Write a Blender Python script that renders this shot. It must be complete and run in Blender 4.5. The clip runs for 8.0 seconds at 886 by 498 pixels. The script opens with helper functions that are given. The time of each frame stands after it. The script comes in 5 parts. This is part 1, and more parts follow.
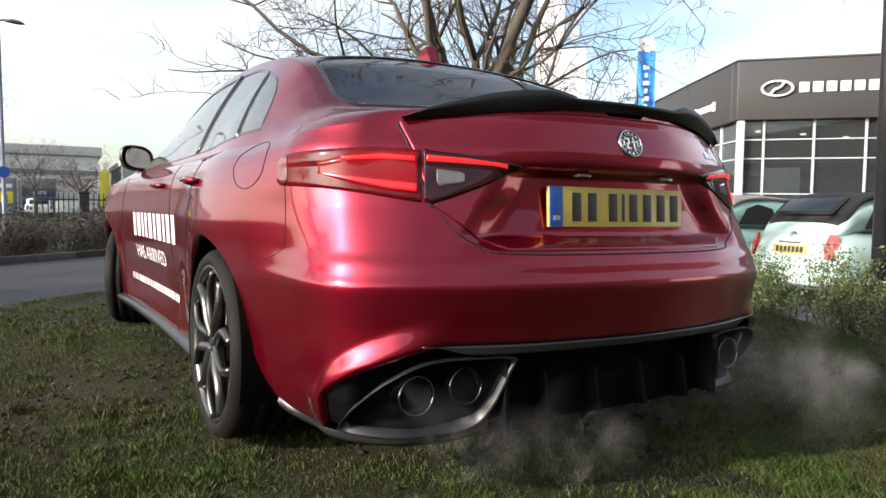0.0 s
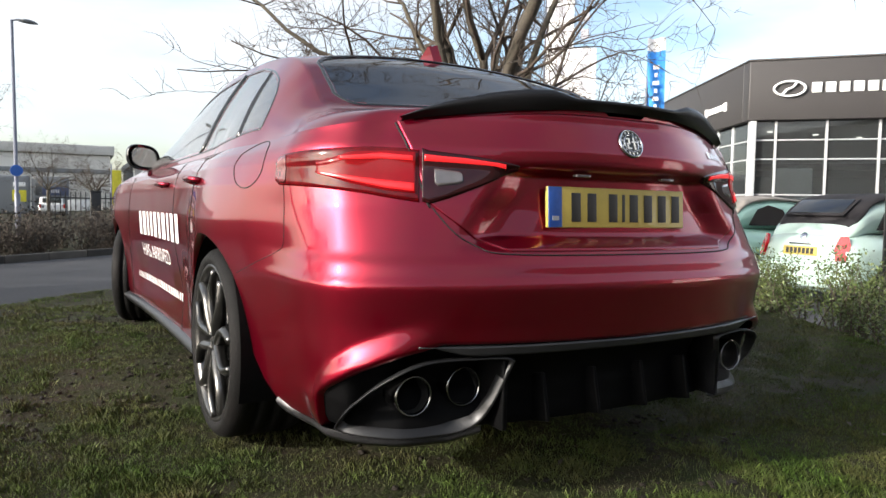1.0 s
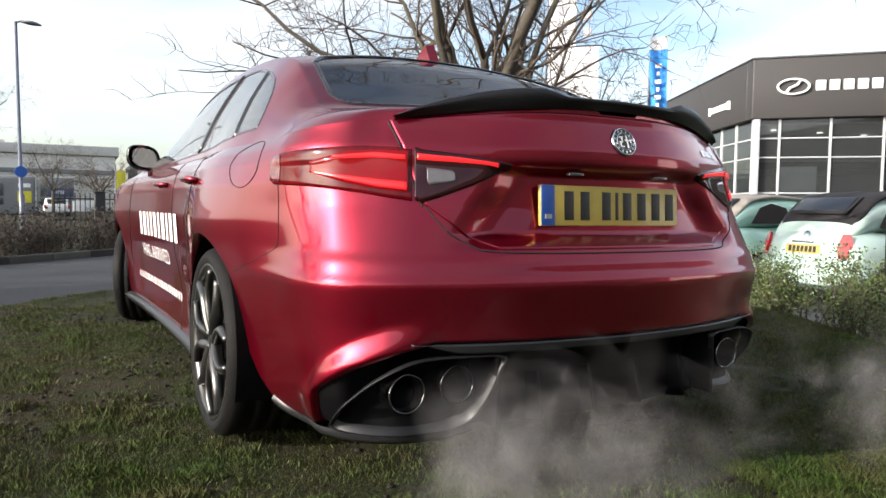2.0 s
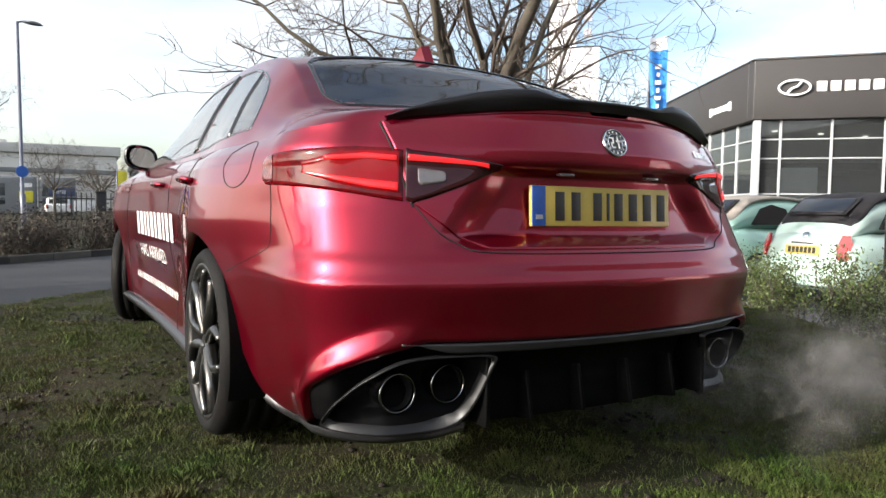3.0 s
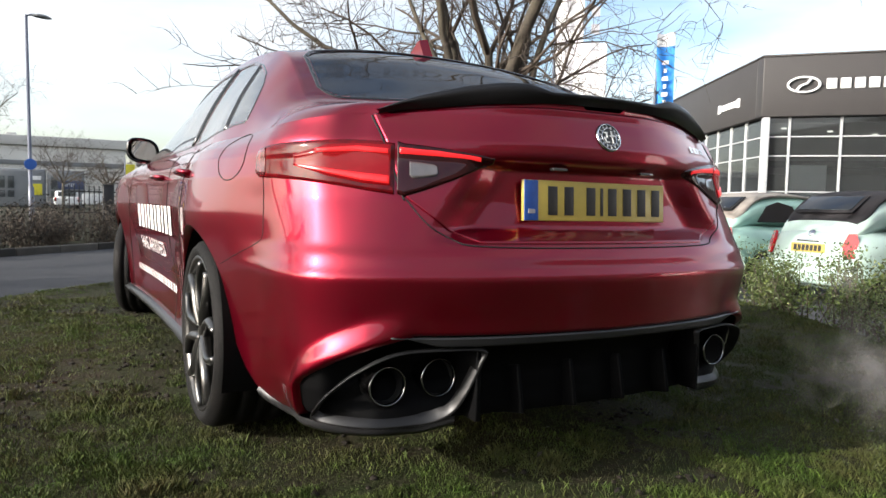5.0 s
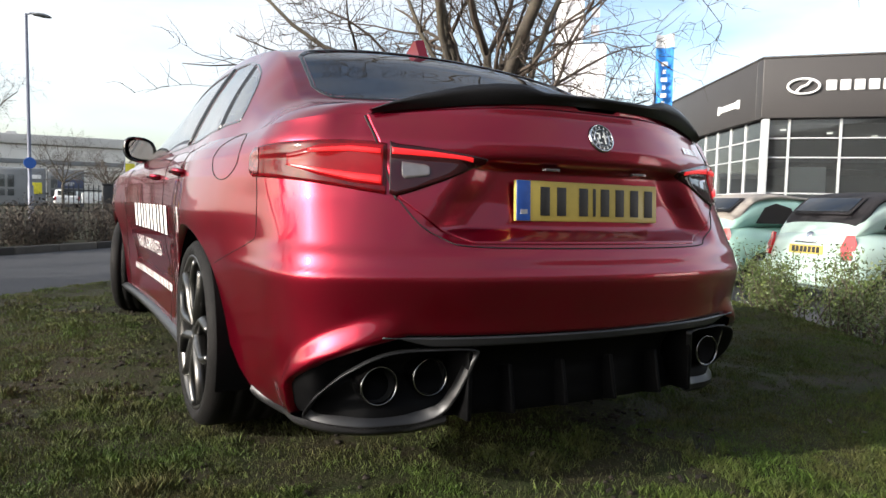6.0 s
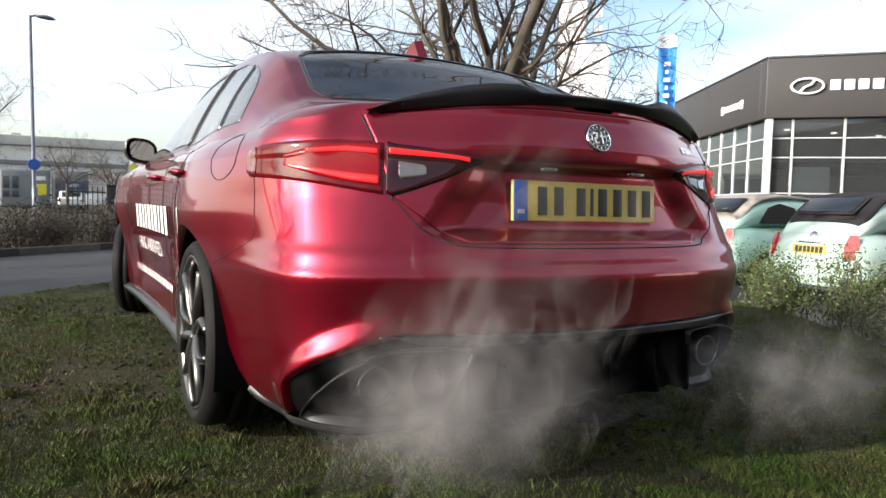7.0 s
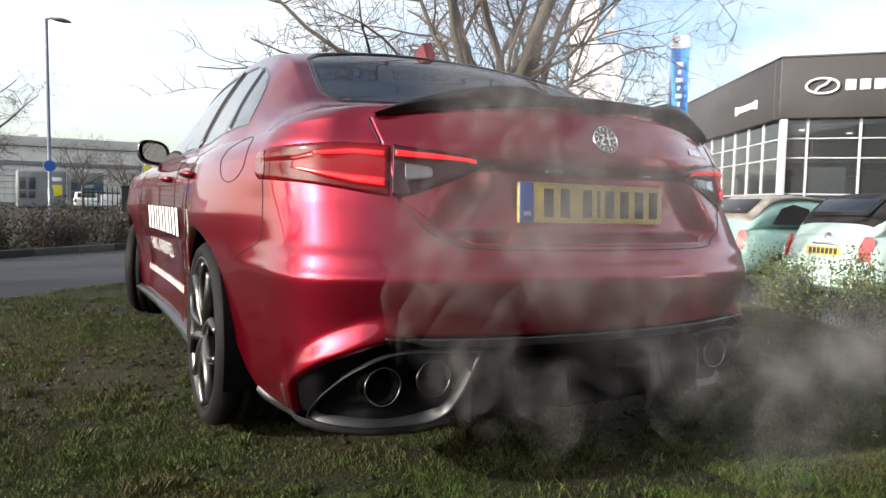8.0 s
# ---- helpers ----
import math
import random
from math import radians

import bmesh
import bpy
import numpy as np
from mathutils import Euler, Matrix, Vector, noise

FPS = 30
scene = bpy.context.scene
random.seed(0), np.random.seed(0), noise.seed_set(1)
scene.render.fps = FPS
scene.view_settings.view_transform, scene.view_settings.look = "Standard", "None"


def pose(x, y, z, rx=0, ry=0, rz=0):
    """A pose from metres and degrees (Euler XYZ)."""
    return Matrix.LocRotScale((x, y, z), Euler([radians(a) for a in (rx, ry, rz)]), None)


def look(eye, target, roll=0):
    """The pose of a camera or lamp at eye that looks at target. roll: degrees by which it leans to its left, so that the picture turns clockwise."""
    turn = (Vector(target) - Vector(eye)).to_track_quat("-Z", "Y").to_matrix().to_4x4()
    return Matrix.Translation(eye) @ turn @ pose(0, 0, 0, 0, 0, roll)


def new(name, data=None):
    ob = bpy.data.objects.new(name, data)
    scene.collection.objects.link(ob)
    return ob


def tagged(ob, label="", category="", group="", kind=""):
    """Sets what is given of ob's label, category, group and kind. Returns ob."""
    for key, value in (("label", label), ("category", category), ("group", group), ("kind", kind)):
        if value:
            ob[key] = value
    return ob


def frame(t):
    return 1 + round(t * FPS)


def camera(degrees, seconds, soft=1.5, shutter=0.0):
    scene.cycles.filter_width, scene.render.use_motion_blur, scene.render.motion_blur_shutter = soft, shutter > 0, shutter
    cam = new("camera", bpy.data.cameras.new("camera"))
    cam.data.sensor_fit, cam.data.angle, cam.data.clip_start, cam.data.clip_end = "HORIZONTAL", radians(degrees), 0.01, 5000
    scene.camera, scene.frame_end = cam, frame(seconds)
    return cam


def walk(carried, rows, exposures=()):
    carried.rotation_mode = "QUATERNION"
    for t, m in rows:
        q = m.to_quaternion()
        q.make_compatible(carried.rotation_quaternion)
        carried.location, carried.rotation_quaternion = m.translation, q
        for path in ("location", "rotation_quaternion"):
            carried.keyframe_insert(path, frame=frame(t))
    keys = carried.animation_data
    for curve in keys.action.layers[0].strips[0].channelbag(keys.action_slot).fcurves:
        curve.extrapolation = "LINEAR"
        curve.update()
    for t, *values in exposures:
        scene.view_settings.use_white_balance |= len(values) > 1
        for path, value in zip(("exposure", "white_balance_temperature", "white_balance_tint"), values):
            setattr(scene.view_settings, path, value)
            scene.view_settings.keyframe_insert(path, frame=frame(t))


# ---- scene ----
from mathutils.bvhtree import BVHTree

cam = camera(63.7, 8.0)
PATH = [
    (0, (-1.491, -1.468, 0.795), (-0.456, 0.24, 0.685), 0.9),
    (0.5, (-1.478, -1.475, 0.794), (-0.456, 0.24, 0.684), 1.0),
    (1, (-1.461, -1.48, 0.796), (-0.45, 0.243, 0.685), 1.1),
    (1.5, (-1.45, -1.489, 0.794), (-0.449, 0.239, 0.681), 0.9),
    (3, (-1.421, -1.524, 0.794), (-0.424, 0.206, 0.683), 1.0),
    (3.5, (-1.412, -1.526, 0.793), (-0.422, 0.208, 0.682), 1.2),
    (4, (-1.403, -1.53, 0.792), (-0.42, 0.208, 0.677), 1.3),
    (4.5, (-1.393, -1.536, 0.79), (-0.413, 0.204, 0.668), 1.3),
    (6, (-1.369, -1.557, 0.79), (-0.389, 0.182, 0.667), 1.6),
    (6.5, (-1.361, -1.562, 0.789), (-0.384, 0.179, 0.669), 1.5),
    (7, (-1.354, -1.566, 0.788), (-0.383, 0.178, 0.667), 1.5),
    (7.5, (-1.346, -1.571, 0.79), (-0.389, 0.181, 0.669), 1.6),
    (8, (-1.344, -1.581, 0.792), (-0.403, 0.18, 0.672), 1.5),
]
walk(cam, [(t, look(eye, target, roll)) for t, eye, target, roll in PATH])

# ---- light ----
SUN_DIR = Vector((-0.93, 0.06, 0.36)).normalized()
world = bpy.data.worlds.new("sky")
scene.world = world
world.use_nodes = True
wn, wl = world.node_tree.nodes, world.node_tree.links
sky = wn.new("ShaderNodeTexSky")
sky.sky_type, sky.sun_disc = "NISHITA", False
sky.sun_elevation = math.asin(SUN_DIR.z)
sky.sun_rotation = math.atan2(SUN_DIR.x, SUN_DIR.y)
sky.air_density, sky.dust_density, sky.ozone_density = 1.0, 2.2, 0.9
wn["Background"].inputs["Strength"].default_value = 0.15
# thin high cloud all over the sky
haze, veil, blend = wn.new("ShaderNodeHueSaturation"), wn.new("ShaderNodeTexNoise"), wn.new("ShaderNodeMix")
spot_of = wn.new("ShaderNodeTexCoord")
stretch = wn.new("ShaderNodeMapping")
stretch.inputs["Scale"].default_value = (1.0, 1.0, 3.5)
wl.new(spot_of.outputs["Generated"], stretch.inputs["Vector"])
wl.new(stretch.outputs["Vector"], veil.inputs["Vector"])
veil.inputs["Scale"].default_value, veil.inputs["Detail"].default_value = 2.2, 6
haze.inputs["Saturation"].default_value, haze.inputs["Value"].default_value = 0.25, 1.18
wl.new(sky.outputs["Color"], haze.inputs["Color"])
spread_out = wn.new("ShaderNodeMapRange")
spread_out.inputs["From Min"].default_value, spread_out.inputs["From Max"].default_value = 0.30, 0.62
wl.new(veil.outputs["Fac"], spread_out.inputs["Value"])
blend.data_type = "RGBA"
wl.new(spread_out.outputs["Result"], blend.inputs["Factor"])
wl.new(sky.outputs["Color"], blend.inputs[6])
wl.new(haze.outputs["Color"], blend.inputs[7])
wl.new(blend.outputs[2], wn["Background"].inputs["Color"])
sun = new("sun", bpy.data.lights.new("sun", "SUN"))
sun.data.energy, sun.data.angle, sun.data.color = 3.0, radians(0.6), (1.0, 0.94, 0.86)
sun.matrix_world = look((0, 0, 0), -SUN_DIR)
scene.view_settings.exposure = 1.0


# ---- materials ----
def material(name, color, rough=0.5, metal=0.0, vary=0.15, scale=6.0, fine=60.0, bump=0.0, coat=0.0, second=None, by="", **more):
    """A surface with variation at two scales; second: a colour mixed in as stains; by: 'object' or 'island' for piecewise tones."""
    m = bpy.data.materials.new(name)
    m.use_nodes = True
    n, l = m.node_tree.nodes, m.node_tree.links
    p = n["Principled BSDF"]
    p.inputs["Roughness"].default_value, p.inputs["Metallic"].default_value = rough, metal
    p.inputs["Coat Weight"].default_value, p.inputs["Coat Roughness"].default_value = coat, 0.03
    for key, value in more.items():
        p.inputs[key.replace("_", " ").title().replace("Ior", "IOR")].default_value = value
    place = n.new("ShaderNodeTexCoord")
    big, small = n.new("ShaderNodeTexNoise"), n.new("ShaderNodeTexNoise")
    for tex, size in ((big, scale), (small, fine)):
        tex.inputs["Scale"].default_value, tex.inputs["Detail"].default_value = size, 5
        l.new(place.outputs["Object"], tex.inputs["Vector"])
    both = n.new("ShaderNodeMix")
    l.new(big.outputs["Fac"], both.inputs[2])
    l.new(small.outputs["Fac"], both.inputs[3])
    both.inputs[0].default_value = 0.4
    ramp = n.new("ShaderNodeValToRGB")
    l.new(both.outputs[0], ramp.inputs["Fac"])
    low = second or [c * (1 - vary) for c in color]
    high = color if second else [min(1, c * (1 + vary)) for c in color]
    ramp.color_ramp.elements[0].position, ramp.color_ramp.elements[1].position = 0.36, 0.64
    ramp.color_ramp.elements[0].color, ramp.color_ramp.elements[1].color = (*low, 1), (*high, 1)
    out = ramp.outputs["Color"]
    if by:
        info = n.new("ShaderNodeObjectInfo" if by == "object" else "ShaderNodeNewGeometry")
        hue = n.new("ShaderNodeHueSaturation")
        span = n.new("ShaderNodeMapRange")
        span.inputs["To Min"].default_value, span.inputs["To Max"].default_value = 0.45, 1.75
        l.new(info.outputs["Random" if by == "object" else "Random Per Island"], span.inputs["Value"])
        l.new(span.outputs["Result"], hue.inputs["Value"])
        l.new(out, hue.inputs["Color"])
        out = hue.outputs["Color"]
    l.new(out, p.inputs["Base Color"])
    if bump:
        b = n.new("ShaderNodeBump")
        b.inputs["Strength"].default_value, b.inputs["Distance"].default_value = bump, 0.01
        l.new(small.outputs["Fac"], b.inputs["Height"])
        l.new(b.outputs["Normal"], p.inputs["Normal"])
    rr = n.new("ShaderNodeMapRange")
    rr.inputs["To Min"].default_value, rr.inputs["To Max"].default_value = max(0, rough * 0.85), min(1, rough * 1.15)
    l.new(big.outputs["Fac"], rr.inputs["Value"])
    l.new(rr.outputs["Result"], p.inputs["Roughness"])
    return m


RED = material("red_metallic_paint", (0.26, 0.0026, 0.019), 0.33, 0.88, 0.06, 3, 900, coat=1.0, specular_ior_level=0.2)
BLACK_GLOSS = material("black_gloss", (0.012, 0.012, 0.013), 0.22, vary=0.2, coat=0.5)
BLACK_PLASTIC = material("black_plastic", (0.0025, 0.0025, 0.0028), 0.6, vary=0.2, fine=300, bump=0.05, specular_ior_level=0.08)
CARBON = material("carbon_fibre", (0.007, 0.007, 0.008), 0.4, vary=0.4, fine=400, coat=0.15, specular_ior_level=0.3)
GAP = material("panel_gap", (0.006, 0.004, 0.004), 0.8)
LINER = material("wheel_liner", (0.004, 0.004, 0.004), 0.95, bump=0.1, specular_ior_level=0.1)
TYRE = material("tyre_rubber", (0.006, 0.006, 0.006), 0.7, vary=0.25, fine=150, bump=0.15, specular_ior_level=0.15, second=(0.011, 0.010, 0.0095))
RIM = material("dark_alloy", (0.10, 0.098, 0.095), 0.30, 0.9, vary=0.1)
STEEL = material("brake_steel", (0.10, 0.095, 0.09), 0.4, 1.0, vary=0.15)
CHROME = material("bright_metal", (0.72, 0.72, 0.73), 0.14, 1.0, vary=0.05)
TRIM_GREY = material("satin_grey_trim", (0.035, 0.035, 0.037), 0.32, 0.5, vary=0.1)
SURROUND = material("dark_satin_frame", (0.018, 0.018, 0.019), 0.38, 0.4, vary=0.15, fine=200)
PIPE_DARK = material("sooty_pipe", (0.010, 0.010, 0.010), 0.8)
PIPE_RIM = material("dark_chrome_pipe", (0.30, 0.30, 0.30), 0.2, 1.0)
PLATE_Y = material("yellow_plate", (0.52, 0.40, 0.085), 0.35, vary=0.06, coat=0.4)
PLATE_B = material("blue_band", (0.02, 0.10, 0.42), 0.35, coat=0.4)
INK = material("black_ink", (0.028, 0.027, 0.025), 0.4)
DECAL = material("white_vinyl", (0.80, 0.79, 0.77), 0.4, vary=0.04)
LENS_RED = material("red_lens", (0.13, 0.002, 0.004), 0.06, second=(0.05, 0.0015, 0.003), scale=14, fine=50, specular_ior_level=0.3)
LENS_PALE = material("pale_pink_lens", (0.17, 0.05, 0.055), 0.08, second=(0.10, 0.015, 0.02), scale=20, fine=80, coat=0.5)
LENS_DARK = material("smoked_lens", (0.022, 0.003, 0.004), 0.06, vary=0.2, scale=18, coat=0.3, specular_ior_level=0.3)
LENS_CLEAR = material("clear_lens", (0.13, 0.12, 0.12), 0.12, 0.3, coat=1.0)
LED = material("lit_red_strip", (0.5, 0.01, 0.015), 0.3, emission_color=(1, 0.03, 0.03, 1), emission_strength=0.34)
LED_SOFT = material("dimly_lit_lens", (0.12, 0.002, 0.004), 0.06, emission_color=(1, 0.012, 0.016, 1), emission_strength=0.09, specular_ior_level=0.3)
GLASS = material("tinted_glass", (0.62, 0.66, 0.68), 0.0, vary=0.02, transmission_weight=0.85, ior=1.5)
REAR_GLASS = material("dark_tinted_glass", (0.05, 0.055, 0.06), 0.0, vary=0.02, transmission_weight=0.85, ior=2.15)
CLOTH = material("dark_interior", (0.02, 0.02, 0.022), 0.9)
MIRROR = material("mirror_glass", (0.85, 0.86, 0.87), 0.02, 1.0, vary=0.01)

BARK = material("bark", (0.105, 0.09, 0.06), 0.9, vary=0.3, scale=3, fine=40, bump=0.6, second=(0.06, 0.05, 0.04))
TWIG = material("twig_bark", (0.085, 0.065, 0.05), 0.9, vary=0.3)
SOIL = material("lawn_soil", (0.020, 0.027, 0.007), 0.95, scale=5.0, fine=45, bump=1.0, specular_ior_level=0.2, second=(0.026, 0.018, 0.011))
CLOD = material("wet_soil", (0.016, 0.012, 0.009), 0.85, vary=0.4, scale=20, fine=90, bump=0.8, specular_ior_level=0.3, by="island")
BLADE = material("grass_blade", (0.036, 0.068, 0.008), 0.65, scale=2.2, fine=14, specular_ior_level=0.25, second=(0.062, 0.056, 0.020), by="island")
ASPHALT = material("asphalt", (0.032, 0.032, 0.036), 0.85, vary=0.2, scale=0.8, fine=120, bump=0.4)
KERB = material("kerb_concrete", (0.055, 0.048, 0.04), 0.9, vary=0.2, fine=80, bump=0.3, by="object")
LEAF = material("shrub_leaf", (0.055, 0.095, 0.022), 0.5, vary=0.3, by="island", second=(0.105, 0.120, 0.035))
DRY = material("dry_shrub", (0.050, 0.038, 0.030), 0.9, vary=0.3, by="island", second=(0.034, 0.031, 0.024))
CLAD_DARK = material("brown_cladding", (0.036, 0.032, 0.031), 0.5, vary=0.08, scale=0.4)
CLAD_LIGHT = material("light_cladding", (0.50, 0.49, 0.47), 0.6, vary=0.08, scale=0.4)
ALU = material("white_aluminium", (0.42, 0.43, 0.44), 0.4, 0.1, vary=0.06)
PANE = material("shop_glass", (0.30, 0.33, 0.34), 0.0, vary=0.03, transmission_weight=0.93, ior=1.5)
LAMP = material("lit_lamp", (0.9, 0.88, 0.8), 0.4, emission_color=(1, 0.93, 0.8, 1), emission_strength=2.0)
SHOP = material("showroom_wall", (0.27, 0.27, 0.26), 0.8, vary=0.15, scale=0.5)
WHITE = material("white_panel", (0.78, 0.78, 0.77), 0.5, vary=0.04)
MINT = material("mint_paint", (0.36, 0.58, 0.49), 0.3, vary=0.03, coat=1.0)
MINT_PALE = material("pale_mint_paint", (0.46, 0.60, 0.53), 0.3, vary=0.03, coat=1.0)
SOFT_TOP = material("black_soft_top", (0.014, 0.012, 0.014), 0.85, fine=200, bump=0.2)
SOFT_TAN = material("tan_soft_top", (0.36, 0.32, 0.28), 0.85, fine=200, bump=0.2)
LIGHT_RED = material("red_lamp", (0.40, 0.012, 0.014), 0.2, coat=0.3)
POLE = material("painted_steel", (0.16, 0.17, 0.21), 0.45, 0.3, vary=0.15)
POLE_DARK = material("black_steel", (0.02, 0.02, 0.022), 0.45, vary=0.2)
BLUE_SIGN = material("blue_sign", (0.03, 0.12, 0.45), 0.4)
FLAG_BLUE = material("blue_flag", (0.05, 0.30, 0.75), 0.8, vary=0.08)
FLAG_RED = material("red_flag", (0.65, 0.12, 0.10), 0.8)
FLAG_WHITE = material("white_flag", (0.80, 0.80, 0.80), 0.8)
FLAG_GREY = material("grey_flag_print", (0.38, 0.39, 0.41), 0.8)
FLAG_PRINT = material("faded_flag_print", (0.44, 0.44, 0.47), 0.8)
YELLOW = material("yellow_banner", (0.62, 0.55, 0.04), 0.7)
ADDED_BRICK = material("added_wall_brick", (0.20, 0.17, 0.155), 0.9, vary=0.25, scale=0.5, fine=12, second=(0.14, 0.12, 0.11))
SHED_WALL = material("shed_cladding", (0.60, 0.59, 0.56), 0.6, vary=0.08, scale=0.3)
GREY_BOX = material("grey_container", (0.17, 0.18, 0.19), 0.6, vary=0.12, scale=0.6)
NAVY = material("navy_panel", (0.045, 0.06, 0.12), 0.5)


# ---- mesh helpers ----
def part(name, data, mat, parent=None, label="", smooth=True):
    """One mesh object from (verts, faces) or a bmesh."""
    if isinstance(data, bmesh.types.BMesh):
        me = bpy.data.meshes.new(name)
        data.to_mesh(me)
        data.free()
    else:
        me = bpy.data.meshes.new(name)
        me.from_pydata([tuple(map(float, v)) for v in data[0]], [], [tuple(map(int, q)) for q in data[1]])
    me.materials.append(mat)
    me.polygons.foreach_set("use_smooth", [smooth and len(me.vertices) > 8] * len(me.polygons))
    ob = new(name, me)
    ob.parent = parent
    if label:
        tagged(ob, label)
    return ob


def thing(name, label, category, at=(0, 0, 0), turn=0.0, group="", kind=""):
    ob = new(name)
    ob.empty_display_size = 0.1
    ob.matrix_basis = pose(*at, 0, 0, turn)
    return tagged(ob, label, category, group, kind)


def sheet(P, flip=False):
    n, m = P.shape[:2]
    i = np.arange(n * m).reshape(n, m)
    q = np.stack([i[:-1, :-1], i[1:, :-1], i[1:, 1:], i[:-1, 1:]], -1).reshape(-1, 4)
    return P.reshape(-1, 3), q[:, ::-1] if flip else q


def merged(*parts):
    v, f, base = [], [], 0
    for a, b in parts:
        v.extend(map(tuple, a))
        f.extend(tuple(int(k) + base for k in q) for q in b)
        base += len(a)
    return v, f


def box(size, at=(0, 0, 0), turn=0.0, bevel=0.0, tilt=0.0):
    bm = bmesh.new()
    bmesh.ops.create_cube(bm, size=1)
    bmesh.ops.scale(bm, vec=size, verts=bm.verts)
    if bevel:
        bmesh.ops.bevel(bm, geom=bm.edges[:], offset=bevel, segments=2, profile=0.6, affect="EDGES")
    bmesh.ops.transform(bm, matrix=pose(*at, tilt, 0, turn), verts=bm.verts)
    out = [tuple(v.co) for v in bm.verts], [[v.index for v in f.verts] for f in bm.faces]
    bm.free()
    return out


def lathe(profile, n=48, axis="x", m=None):
    """Turned body: profile of (radius, along) points, round the given axis."""
    v, f, k = [], [], len(profile)
    for i in range(n):
        a = 2 * math.pi * i / n
        for r, h in profile:
            c, s = r * math.cos(a), r * math.sin(a)
            v.append((h, c, s) if axis == "x" else ((c, h, s) if axis == "y" else (c, s, h)))
    for i in range(n):
        for j in range(k - 1):
            a, b = i * k + j, ((i + 1) % n) * k + j
            f.append((a, b, b + 1, a + 1) if axis != "y" else (a, a + 1, b + 1, b))
    if m is not None:
        v = [tuple(m @ Vector(p)) for p in v]
    return v, f


def tube(points, radii, n=8, flat=1.0, up=None):
    """Round or flattened tube along points, closed at both ends."""
    pts = [Vector(p) for p in points]
    v, f = [], []
    radii = radii if hasattr(radii, "__len__") else [radii] * len(pts)
    ref = None
    for i, p in enumerate(pts):
        d = (pts[min(i + 1, len(pts) - 1)] - pts[max(i - 1, 0)]).normalized()
        if ref is None:
            ref = Vector(up) if up else (Vector((0, 0, 1)) if abs(d.z) < 0.9 else Vector((1, 0, 0)))
        a = d.cross(ref).normalized()
        b = a.cross(d)
        if not up:
            ref = b
        for k in range(n):
            t = 2 * math.pi * k / n
            v.append(tuple(p + a * math.cos(t) * radii[i] + b * math.sin(t) * radii[i] * flat))
    for i in range(len(pts) - 1):
        for k in range(n):
            q, w = i * n + k, i * n + (k + 1) % n
            f.append((q, w, w + n, q + n))
    f.append(tuple(range(n))[::-1])
    f.append(tuple((len(pts) - 1) * n + k for k in range(n)))
    return v, f


def turned(data, m):
    return [tuple(m @ Vector(p)) for p in data[0]], data[1]


def prism(outline, depth, m):
    """A flat polygon in x, z given a depth along y, then placed by m."""
    k = len(outline)
    v = [m @ Vector((x, -depth / 2, z)) for x, z in outline] + [m @ Vector((x, depth / 2, z)) for x, z in outline]
    f = [tuple(range(k)), tuple(range(2 * k - 1, k - 1, -1))] + [(i, i + k, (i + 1) % k + k, (i + 1) % k) for i in range(k)]
    return [tuple(p) for p in v], f


def lettering(text, size):
    """The built-in font's outlines as (verts in x, y, faces), filled."""
    cu = bpy.data.curves.new("letters", "FONT")
    cu.body, cu.size = text, size
    tmp = new("letters", cu)
    bpy.context.view_layer.update()
    me = bpy.data.meshes.new_from_object(tmp.evaluated_get(bpy.context.evaluated_depsgraph_get()))
    out = [(v.co.x, v.co.y) for v in me.vertices], [tuple(p.vertices) for p in me.polygons]
    bpy.data.objects.remove(tmp)
    bpy.data.curves.remove(cu)
    bpy.data.meshes.remove(me)
    return out

# --- shape of the saloon: plan outline, side and rear profiles ---
def spline(points, n):
    """n + 1 points spread evenly by length on a smooth curve through the given ones."""
    p = np.array(points, float)
    p = np.vstack([2 * p[0] - p[1], p, 2 * p[-1] - p[-2]])
    out = []
    for i in range(1, len(p) - 2):
        for t in np.linspace(0, 1, 40, endpoint=False):
            out.append(0.5 * (2 * p[i] + (p[i + 1] - p[i - 1]) * t + (2 * p[i - 1] - 5 * p[i] + 4 * p[i + 1] - p[i + 2]) * t ** 2
                              + (3 * p[i] - p[i - 1] - 3 * p[i + 1] + p[i + 2]) * t ** 3))
    out = np.array(out + [p[-2]])
    d = np.concatenate([[0], np.cumsum(np.linalg.norm(np.diff(out, axis=0), axis=1))])
    return np.stack([np.interp(np.linspace(0, d[-1], n + 1), d, out[:, k]) for k in range(out.shape[1])], 1), d[-1]


def step(a, b, x):
    t = np.clip((np.asarray(x, float) - a) / (b - a), 0, 1)
    return t * t * (3 - 2 * t)


HALF = spline([(-0.30, -0.032), (0, -0.05), (0.30, -0.032), (0.50, 0.008), (0.662, 0.072), (0.772, 0.166), (0.822, 0.285), (0.85, 0.46),
                      (0.888, 0.70), (0.915, 1.03), (0.898, 1.50), (0.890, 2.40), (0.905, 3.30), (0.915, 3.85), (0.87, 4.22),
                      (0.70, 4.47), (0.35, 4.60), (0, 4.62)], 1400)[0]
HALF = HALF[np.argmax(HALF[:, 0] > 0):]
HALF[0] = (0, -0.05)
LENGTHS = np.concatenate([[0], np.cumsum(np.linalg.norm(np.diff(HALF, axis=0), axis=1))])
GIRTH = LENGTHS[-1]
PLAN = np.stack([np.interp(np.linspace(0, GIRTH, 601), LENGTHS, HALF[:, k]) for k in (0, 1)], 1)
PLAN_N = np.gradient(PLAN, axis=0)
